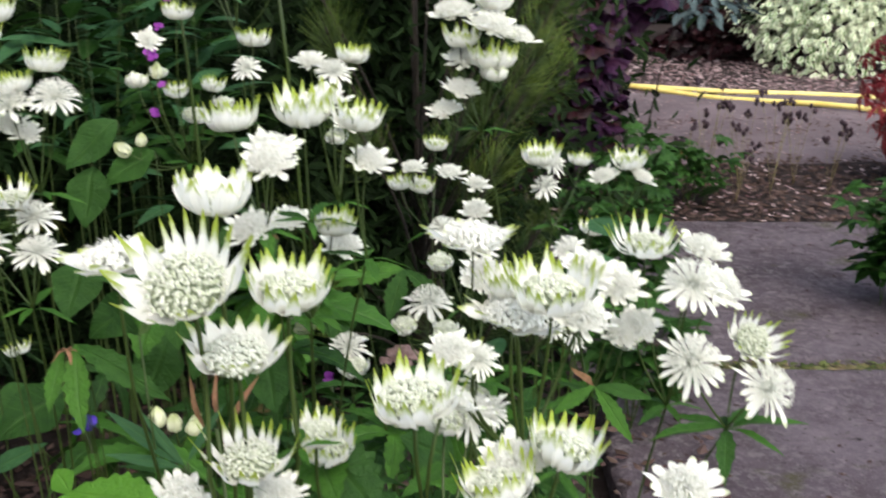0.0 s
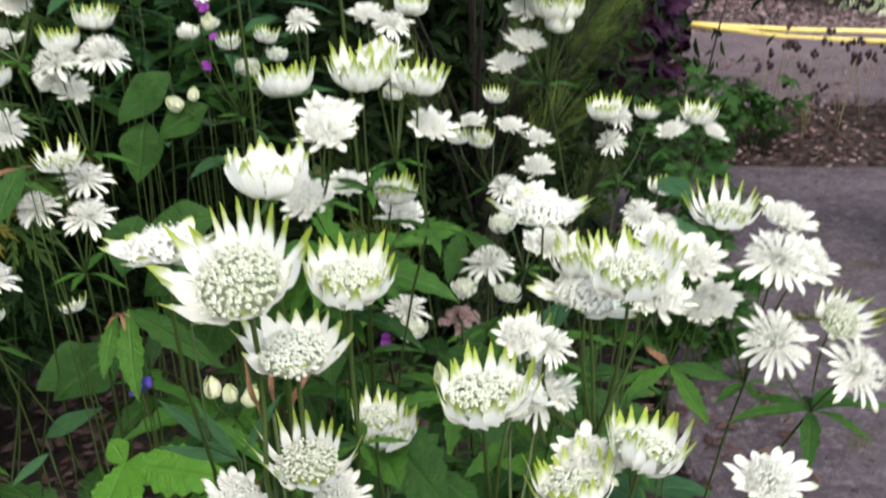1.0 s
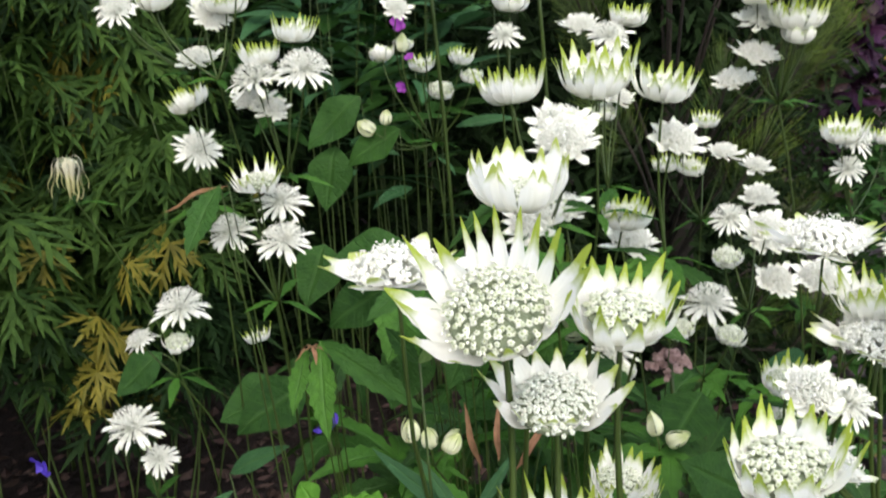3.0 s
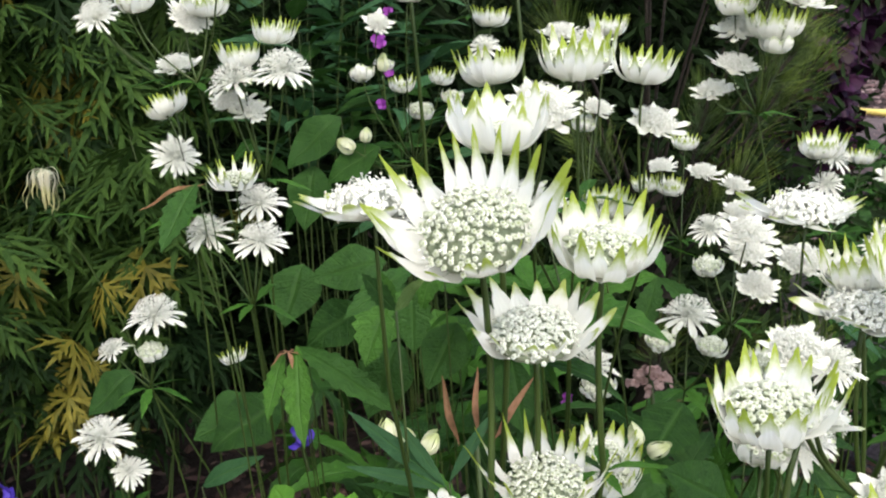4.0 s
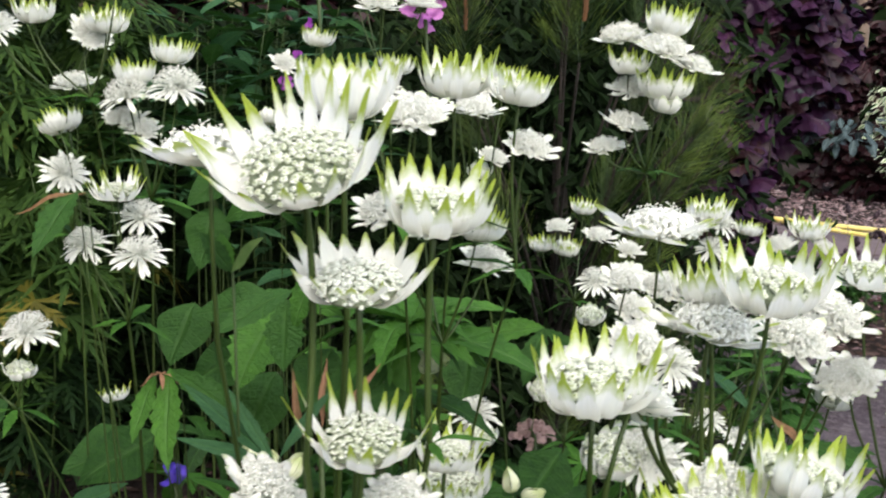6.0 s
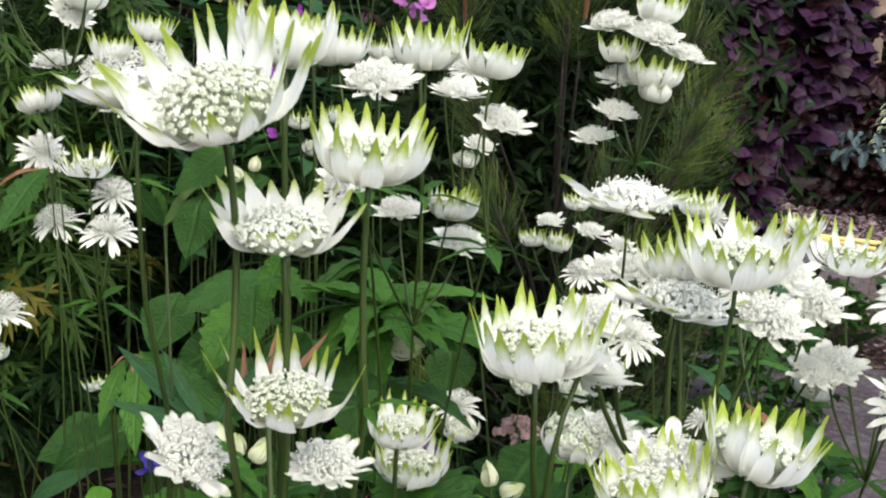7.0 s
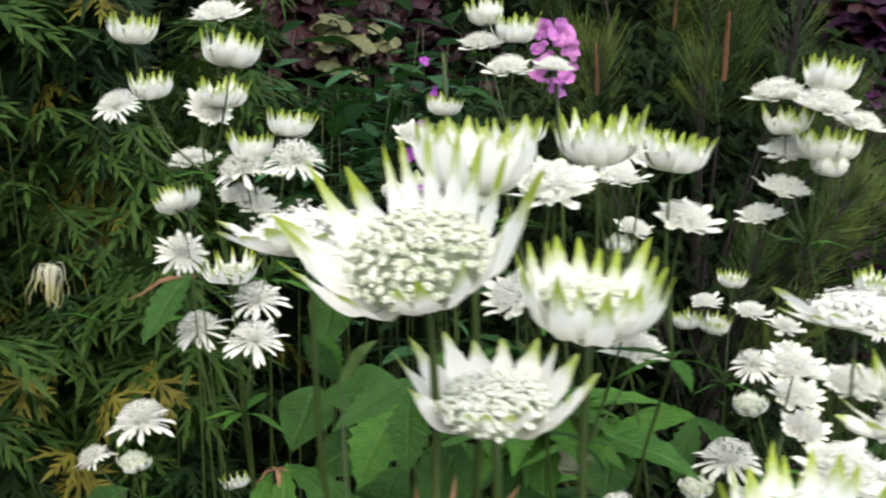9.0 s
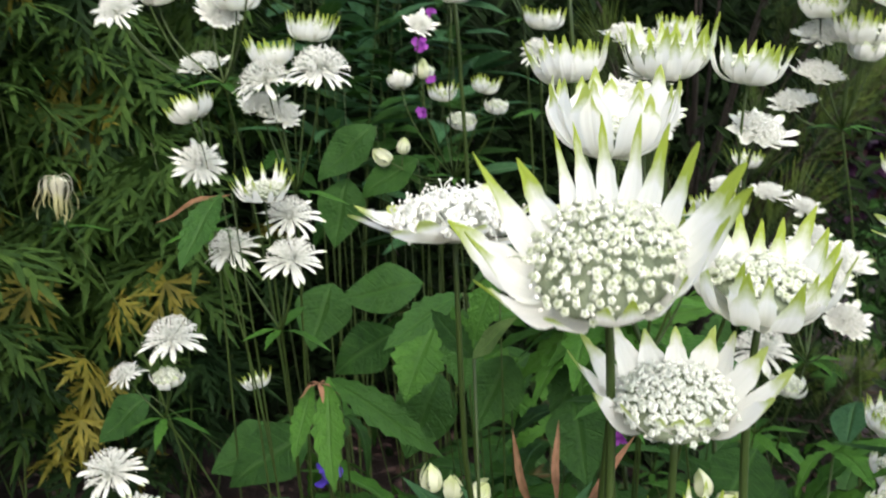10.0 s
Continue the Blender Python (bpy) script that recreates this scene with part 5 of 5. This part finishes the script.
def leaf_bank(name, label, forms, count, where, size, seed, tip=(-0.6, 0.3)):
    """A dense bank of leaves too many to tell apart."""
    rnd = random.Random(seed)
    ob = tagged(new(name), label, "plants", kind="stuff")
    poses = []
    for _ in range(count):
        a = -math.pi / 2 + rnd.gauss(0, 0.8)
        poses.append(aim(where(rnd), (math.cos(a), math.sin(a), rnd.uniform(*tip)), rnd.uniform(*size), rnd.uniform(-0.5, 0.5)))
    for k, form in enumerate(forms):
        leaf_mass("leaf_mass", ob, form, poses[k :: len(forms)])


def bank_place(rnd):
    """A place in the bank, whose front edge runs back and outwards."""
    y = 1.1 + abs(rnd.gauss(0, 0.26))
    return -0.545 * y - 0.02 - abs(rnd.gauss(0, 0.28)), y, 0.34 + 0.56 * rnd.random()


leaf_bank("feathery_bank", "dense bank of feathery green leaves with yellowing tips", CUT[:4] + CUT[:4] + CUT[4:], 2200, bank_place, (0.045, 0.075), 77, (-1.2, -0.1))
leaf_bank("yellowed_leaves", "yellow and brown withering feathery leaves low in the bank", CUT[4:], 10, lambda q: (-0.60 + q.gauss(0, 0.045), 0.93 + abs(q.gauss(0, 0.06)), 0.24 + 0.22 * q.random()), (0.035, 0.055), 78, (-1.2, -0.2))
LOBED = [palmate_mesh("lobed_leaf", (LEAF_BROAD, LEAF_DARK, LEAF)[i], 5, 120, 0.27, i + 31, 0.2, 4) for i in range(3)]
LANCE = [blade_mesh("lance_leaf", m, 0.15, 8, 0.3, 0.2, 0, 0.35, 0.01, i) for i, m in enumerate((LEAF_BROAD, LEAF_BLUE, LEAF_DARK, LEAF_BLUE))]
for i, (x, y, h) in enumerate(((-0.42, 1.22, 0.73), (-0.33, 1.34, 0.77), (-0.47, 1.36, 0.81), (-0.40, 1.5, 0.84))):
    stalked_plant("lance_leaved_plant", (x, y), "bushy green plant with narrow pointed leaves", 6, h, 0.12, LANCE, (13, 13, 15, 24)[i], (0.05, 0.09), 60 + i, (0.0, 0.8), 0.62, "lance-leaved plants", 0.05)
for i, (x, y, h) in enumerate(((0.56, 2.78, 0.22), (0.72, 2.86, 0.20), (0.46, 2.55, 0.26), (0.38, 2.2, 0.24), (0.28, 1.5, 0.22), (0.36, 1.9, 0.22))):
    stalked_plant("low_green_plant", (x, y), "low green leafy plant beside the paving", 7, h, 0.14, LOBED, 8, (0.03, 0.055), 80 + i, (0.0, 0.7), 0.25, "low plants", 0.04)
stalked_plant("low_green_plant", (0.93, 2.0), "low green plant growing on the paving's edge", 10, 0.28, 0.20, LOBED, 12, (0.04, 0.065), 99, (0.0, 0.7), 0.2, "low plants", 0.04)


# dwarf pine: shoots with long needles round a rusty bud
def pine_shoot_mesh(seed):
    """A shoot one unit long; its needles stand off the twig and curve upwards."""
    rnd = random.Random(seed)
    verts, faces, tags = [], [], []
    tube([(0, 0, 0.4 if seed == 0 else -0.05), (0, 0, 0.5), (0.012, 0, 0.75), (0.01, 0.0, 1.0)], [0.02, 0.03, 0.028 if seed == 0 else 0.03, 0.012], 6, verts, faces)
    tags += [1] * len(faces)
    for i in range(165):
        t = rnd.random() ** 0.9
        a = i * 2.4 + rnd.uniform(-0.3, 0.3)
        lean = radians(66 - 38 * t + rnd.uniform(-10, 10))
        d = Vector((math.sin(lean) * math.cos(a), math.sin(lean) * math.sin(a), math.cos(lean)))
        ln = rnd.uniform(0.36, 0.60)
        p = Vector((0.03 * math.cos(a), 0.03 * math.sin(a), 0.9 * t))
        mid, end = p + d * ln * 0.5, p + d * ln + Vector((0, 0, 0.10))
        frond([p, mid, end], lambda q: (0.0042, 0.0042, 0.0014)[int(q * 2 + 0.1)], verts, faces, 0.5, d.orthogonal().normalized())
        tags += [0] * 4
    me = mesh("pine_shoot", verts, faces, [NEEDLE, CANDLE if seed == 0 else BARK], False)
    me.polygons.foreach_set("material_index", tags)
    return me


SHOOTS = [pine_shoot_mesh(i) for i in range(4)]


def pine(at, rx, ry, high, count, seed, label, shoots=()):
    """A pine of single upright shoots: those given, and more scattered over its dome, apart from one another."""
    rnd = random.Random(seed)
    ob = thing("dwarf_pine", (*at, 0), label, "pine shrub", "pines")
    trunk = tube([(0, 0, -0.02), (0.02, 0, high * 0.35), (0, 0.02, high * 0.7)], [0.03, 0.022, 0.01], 8)
    part("trunk", mesh("trunk", *trunk, BARK), ob)
    rows = [(Vector((x - at[0], y - at[1], z)), Vector((wx, -0.15, 1)), s) for x, y, z, wx, s in shoots]
    for _ in range(900):
        if len(rows) >= count + len(shoots):
            break
        a, u = rnd.uniform(0, 6.28), rnd.uniform(0.15, 0.95)
        w = math.sqrt(1 - u * u) * rnd.uniform(0.8, 1.0)
        p = Vector((rx * w * math.cos(a), ry * w * math.sin(a), high * u))
        if min([(p - q[0]).length for q in rows], default=1) > 0.075:
            rows.append((p, Vector((0.7 * p.x / rx, 0.7 * p.y / ry, 1.1)), rnd.uniform(0.075, 0.10)))
    for i, (p, way, s) in enumerate(rows):
        way = way.normalized()
        part("pine_shoot", SHOOTS[0 if i in (0, 1) else 1 + i % 3], ob, axis_matrix(p, way, s, rnd.uniform(0, 6.28)))
        part("branch", mesh("branch", *tube(arc((0, 0, p.z * 0.5), p, (0, 0, 0.02), 4), [0.0032, 0.0028, 0.0024, 0.002, 0.0016], 5), BARK), ob)


pine((-0.03, 1.55), 0.19, 0.22, 0.78, 20, 5, "dense dwarf pine with long green needles and rusty buds",
     ((-0.012, 1.35, 0.695, 0.05, 0.125), (-0.142, 1.31, 0.69, -0.05, 0.095), (0.065, 1.42, 0.76, 0.1, 0.11), (0.10, 1.36, 0.66, 0.25, 0.085), (0.11, 1.30, 0.62, 0.5, 0.085), (0.115, 1.31, 0.545, 0.5, 0.08), (0.09, 1.25, 0.585, 0.7, 0.07), (0.075, 1.26, 0.53, 0.6, 0.07),
      (-0.07, 1.30, 0.47, -0.5, 0.085), (-0.11, 1.33, 0.58, -0.4, 0.08), (0.02, 1.30, 0.50, 0.2, 0.08), (0.04, 1.28, 0.42, 0.5, 0.09), (-0.03, 1.40, 0.80, 0.1, 0.11)))
pine((-0.12, 1.88), 0.28, 0.24, 1.0, 30, 6, "darker dwarf pine standing behind the first")


# purple shrubs
def ruffled_leaf(material, seed, half=0.42):
    rnd = random.Random(seed)
    verts, faces = [(0.0, 0.0, 0.0)], []
    n = 16
    for ring in (0.5, 1.0):
        for k in range(n + 1):
            a = radians(-150 + 300 * k / n)
            rr = ring * (0.5 + 0.09 * math.sin(5.5 * a + seed) + rnd.uniform(-0.03, 0.03))
            verts.append((0.45 + rr * math.cos(a), rr * math.sin(a), 0.10 * ring * math.sin(4 * a + seed) - 0.22 * ring * ring + rnd.uniform(-0.03, 0.03)))
    for k in range(n):
        faces += [(0, 1 + k, 2 + k), (1 + k, n + 2 + k, n + 3 + k, 2 + k)]
    for k, v in enumerate(verts):
        BLADE[k] = (v[0], 2.0 * v[1])
    return mesh("ruffled_leaf", verts, faces, material)


PURPLES = [ruffled_leaf(LEAF_MAROON if i == 3 else LEAF_PURPLE, i) for i in range(4)]


def shrub(name, at, rx, ry, low, high, count, forms, size, seed, label, category, hang=0.2, piece="leaf", group="", span=(-1, 1), lean=0.0, mass=0):
    rnd = random.Random(seed)
    ob = thing(name, (*at, 0), label, category, group)
    for k in range(1 if lean or high < 0.8 else 4):
        a = rnd.uniform(0, 6.28)
        top = (lean + rx * 0.6 * math.cos(a), ry * 0.6 * math.sin(a), low + (high - low) * rnd.uniform(0.1, 0.3))
        bough = tube(arc((0.03 * math.cos(a), 0.03 * math.sin(a), -0.02), top, (0, 0, 0.05), 6), [(0.007 if high > 0.8 and not lean else 0.004) * (1 - 0.11 * i) for i in range(7)], 5)
        part("branch", mesh("branch", *bough, BARK), ob)
    rest = []
    for i in range(count + mass):
        a, u = -math.pi / 2 + rnd.gauss(0, 1.35), rnd.uniform(*span)
        q = rnd.uniform(0.55, 1.0) * (1 + 0.16 * math.sin(3 * a + 5 * u + seed))
        w = math.sqrt(1 - u * u)
        p = Vector((lean + rx * q * w * math.cos(a), ry * q * w * math.sin(a), (low + high) / 2 + (high - low) / 2 * u * min(q, 1)))
        way = (math.cos(a) + rnd.uniform(-0.6, 0.6), math.sin(a) + rnd.uniform(-0.6, 0.6), rnd.uniform(-0.7, 0.4) - hang)
        m = aim(p, way, rnd.uniform(*size), rnd.uniform(-0.6, 0.6))
        if i < count:
            part(piece, forms[rnd.randint(0, len(forms) - 1)], ob, m)
        else:
            rest.append(m)
    for k in range(len(forms) if rest else 0):
        leaf_mass("leaf_mass", ob, forms[k], rest[k :: len(forms)])
    return ob


PURPLE_WORDS = "dark purple shrub with ruffled glossy leaves"
shrub("purple_shrub", (0.34, 3.1), 0.16, 0.26, -0.12, 1.0, 200, PURPLES, (0.06, 0.11), 31, PURPLE_WORDS, "shrub", group="purple shrubs", piece="ruffled_leaf", mass=600)
shrub("purple_shrub", (0.44, 3.3), 0.26, 0.28, 0.44, 1.6, 250, PURPLES, (0.06, 0.12), 32, PURPLE_WORDS, "shrub", group="purple shrubs", piece="ruffled_leaf", lean=0.02, mass=900)
shrub("purple_shrub", (0.56, 3.55), 0.22, 0.26, 0.47, 1.5, 160, PURPLES, (0.06, 0.11), 43, PURPLE_WORDS, "shrub", group="purple shrubs", piece="ruffled_leaf", lean=0.02, mass=800)
GREYS = [blade_mesh("grey_leaf", LEAF_GREY, 0.2, 7, 0.2, 0.2, 0, 0.4, 0.03, i) for i in range(2)]
shrub("grey_shrub", (0.66, 3.3), 0.18, 0.06, 0.48, 0.57, 28, GREYS, (0.035, 0.06), 36, "grey-blue leaved shrub beside the purple one", "shrub", piece="grey_leaf", lean=0.14, mass=50)
shrub("grey_shrub", (0.55, 3.05), 0.12, 0.08, 0.90, 1.06, 26, GREYS, (0.04, 0.07), 38, "grey-blue leaves growing through the purple shrub", "shrub", piece="grey_leaf", lean=0.01, mass=40)
MAROONS = [ruffled_leaf(LEAF_MAROON, i) for i in range(4, 7)]
shrub("maroon_shrub", (-0.95, 2.75), 0.34, 0.25, 0.62, 1.10, 60, MAROONS, (0.05, 0.10), 33, "dark maroon shrub in the shade behind the bed", "shrub", piece="ruffled_leaf", mass=240)
shrub("maroon_shrub", (1.78, 6.15), 0.55, 0.25, -0.45, 1.14, 100, MAROONS, (0.06, 0.12), 39, "dark maroon shrub in the shade beside the fence post", "shrub", piece="ruffled_leaf", mass=900)
PALES = [ruffled_leaf(LEAF_PALE, i) for i in range(8, 10)]
shrub("pale_leaved_plant", (-0.84, 2.5), 0.09, 0.08, 0.80, 0.96, 14, PALES, (0.05, 0.08), 34, "pale yellowish mottled leaves before the maroon shrub", "plant", piece="ruffled_leaf")
VARI = [blade_mesh("variegated_leaf", VARIEGATED, 0.30, 6, 0.3, 0.2, 0, 0.42, 0.03, i) for i in range(3)]
shrub("variegated_shrub", (2.43, 5.75), 0.84, 0.5, -0.55, 1.25, 300, VARI, (0.035, 0.058), 35, "cream and green variegated shrub beside the path", "shrub", 0.35, "variegated_leaf", span=(-0.38, 0.9), mass=7500)
REDS = [cut_leaf_mesh("red_leaf", LEAF_RED, i + 20, 5, 0.05, 0.6) for i in range(3)]
shrub("red_maple", (1.54, 3.12), 0.24, 0.22, 0.0, 0.66, 110, REDS, (0.04, 0.07), 37, "small crimson maple with finely cut drooping leaves", "shrub", 0.8, "red_leaf", mass=1300)


# thin dark seed heads over the path
for i, (x, y, h) in enumerate(((0.78, 3.0, 0.30), (0.90, 3.05, 0.26), (0.98, 3.0, 0.30), (1.08, 3.1, 0.24), (0.70, 2.9, 0.22), (0.85, 2.9, 0.2), (1.15, 3.0, 0.2))):
    rr = random.Random(i)
    ob = thing("seed_head_plant", (x, y, 0), "thin stems with dark dried seed heads above the path", "plant", "seed head plants")
    for k in range(5):
        top = Vector((rr.uniform(-0.06, 0.06), rr.uniform(-0.06, 0.06), h * rr.uniform(0.7, 1.1)))
        part("stem", mesh("stem", *tube(arc((0, 0, 0), top, (0, 0, 0), 4), 0.0007, 4), STEM_RED), ob)
        heads, hf = [], []
        for j in range(4):
            c = top + Vector((rr.uniform(-0.012, 0.012), rr.uniform(-0.012, 0.012), rr.uniform(-0.012, 0.006)))
            tube([c - Vector((0, 0, 0.008)), c, c + Vector((0, 0, 0.008))], [0.003, 0.007, 0.002], 6, heads, hf)
        part("seed_head", mesh("seed_head", heads, hf, SEED), ob)


# ==== purple, pink and blue blooms ====
def petal_cluster(name, at, foot, blooms, material, size, label, seed):
    rnd = random.Random(seed)
    o = Vector((*foot, 0))
    ob = thing(name, o, label, "flower")
    pts = [p - o for p in arc(o, at, (0.02, 0.0, 0), 8)]
    part("stem", mesh("stem", *tube(pts, 0.0017, 5), STEM), ob)
    for p in blooms:
        verts, faces = [], []
        for k in range(5):
            a, long = k * 1.257 + rnd.uniform(-0.4, 0.4), rnd.uniform(0.75, 1.15)
            d = Vector((math.cos(a), math.sin(a), rnd.uniform(0.2, 1.1))) * long
            bend = rnd.uniform(-0.7, 0.1)
            spine = [d * t + Vector((0, 0, bend * t * t + 0.12 * math.sin(9 * t + a))) for t in (0, 0.2, 0.4, 0.6, 0.8, 1.0)]
            frond(spine, lambda t: (0.1, 0.34, 0.5, 0.44, 0.52, 0.3)[int(t * 5 + 0.1)] * long, verts, faces, rnd.uniform(-0.5, 0.5), (-math.sin(a), math.cos(a), 0))
        part("bloom", mesh("bloom", verts, faces, material), ob, axis_matrix(Vector(p) - o, (rnd.uniform(-0.6, 0.6), -0.8, rnd.uniform(0.2, 0.8)), size * rnd.uniform(0.8, 1.2), rnd.uniform(0, 6)))


petal_cluster("purple_spike", (-0.226, 0.93, 0.75), (-0.23, 1.0), [(-0.243 + 0.006 * math.sin(i * 2.1) + 0.002 * i, 0.90 + 0.004 * i, 0.622 + 0.024 * i) for i in range(6)], PURPLE, 0.005, "slender stem with small purple blooms among the white flowers", 1)
petal_cluster("pink_bloom", (-0.143, 0.965, 0.735), (-0.14, 1.05), [(-0.144 + 0.013 * math.sin(2.4 * i), 0.965 + 0.008 * math.cos(2.4 * i), 0.724 + 0.0044 * i) for i in range(11)], PINK, 0.0088, "ruffled pink and magenta bloom among the white flowers", 2)
petal_cluster("sedum_cluster", (-0.029, 0.824, 0.425), (-0.03, 0.86), [(-0.029 + 0.004 * math.sqrt(i) * math.cos(2.4 * i), 0.824 + 0.004 * math.sqrt(i) * math.sin(2.4 * i), 0.432 - 0.0006 * i) for i in range(18)], SEDUM, 0.0042, "brownish pink flat sedum cluster low in the bed", 6)
petal_cluster("purple_bloom", (-0.088, 0.80, 0.41), (-0.09, 0.85), [(-0.088, 0.80, 0.415)], PURPLE, 0.0065, "small purple bloom low in the bed", 3)
petal_cluster("blue_bloom", (-0.281, 0.755, 0.397), (-0.28, 0.79), [(-0.281, 0.755, 0.397), (-0.277, 0.752, 0.401)], BLUE, 0.0075, "small deep blue bloom low in the bed", 4)
petal_cluster("blue_bloom", (-0.60, 0.86, 0.27), (-0.6, 0.9), [(-0.60, 0.86, 0.275)], BLUE, 0.010, "small deep blue bloom low in the bed", 5)

# ==== far hedge and fence posts ====
def leaf_wall(count, seed, where, size):
    rnd = random.Random(seed)
    verts, faces = [], []
    for _ in range(count):
        p = Vector(where(rnd))
        s = rnd.uniform(*size)
        a = Vector((rnd.uniform(-1, 1), rnd.uniform(-1, 1), rnd.uniform(-1, 1))).normalized()
        b = a.orthogonal().normalized()
        k = len(verts)
        c = a.cross(b) * s
        verts += [p - a * s, p + b * s * 0.3 - a * s * 0.35 + c * 0.16, p + b * s * 0.24 + a * s * 0.35 + c * 0.1, p + a * s - c * 0.2, p - b * s * 0.24 + a * s * 0.35 + c * 0.1, p - b * s * 0.3 - a * s * 0.35 + c * 0.16]
        faces += [(k, k + 1, k + 2, k + 3), (k, k + 3, k + 4, k + 5)]
    return verts, faces


def hedge(name, label, count, seed, where, size, material=HEDGE_SHADED):
    tagged(new(name, mesh(name, *leaf_wall(count, seed, where, size), material, False)), label, "hedge", kind="stuff")


hedge("far_hedge", "dark green clipped hedge beyond the path", 50000, 1, lambda r: (r.uniform(-9, 9), 8.6 + r.uniform(-0.5, 0.5), 4.2 * r.random()), (0.1, 0.22))
# Added, unseen hedge: blocks sky on the left to darken that side.
hedge("side_hedge", "unseen dark green hedge added to shade the left of the bed", 9000, 2, lambda r: (-2.0 + r.uniform(-0.2, 0.2), r.uniform(-3, 9), 3.4 * r.random()), (0.08, 0.2))
# Added fill: dark leaves stand in for the deep shade in the gaps.
hedge("shade_undergrowth", "undergrowth behind the bed, its deep shade put into near-black leaves", 22000, 7, lambda r: (r.triangular(-1.8, 0.1, -0.7), r.triangular(1.55, 2.6, 1.6), 0.74 * r.random()), (0.010, 0.026))
hedge("back_shrubs", "shrubs behind the bed, added to fill gaps with shade-dark leaves", 30000, 3, lambda r: (r.triangular(-3.6, 0.8, -0.9), 3.6 + r.gauss(0, 0.35), 1.7 * r.random() ** 1.2), (0.018, 0.045))


# Added leaf fill; its colour supplies the shade between the pine shoots.
hedge("pine_shade", "near-black leaf fill for the shade inside the dwarf pines", 14000, 8, lambda r: (-0.03 + r.gauss(0, 0.12), 1.72 + r.gauss(0, 0.12), 0.80 * r.random()), (0.008, 0.022))


def fence_post(x, y, h, w, label, knob):
    ob = thing("fence_post", (x, y, 0), label, "post", "fence posts")
    verts, faces = tube([(0, 0, -0.1), (0.004, 0, h * 0.4), (0.0, 0.003, h * 0.8), (0, 0, h)], [w, w * 0.98, w * 0.96, w * 0.9], 8)
    part("shaft", mesh("shaft", verts, faces, WOOD), ob)
    if knob:
        v, f = tube([(0, -w - 0.05 * math.cos(a), h * 0.72) for a in (0.0, 0.8, 1.57)], [0.012, 0.05, 0.06], 12)
        part("knob", mesh("knob", v, f, KNOB), ob, None, "white round knob")


fence_post(1.60, 6.5, 1.75, 0.05, "weathered brown fence post with a white knob", True)
fence_post(-1.2, 2.6, 1.3, 0.045, "dark weathered post in the shade", False)
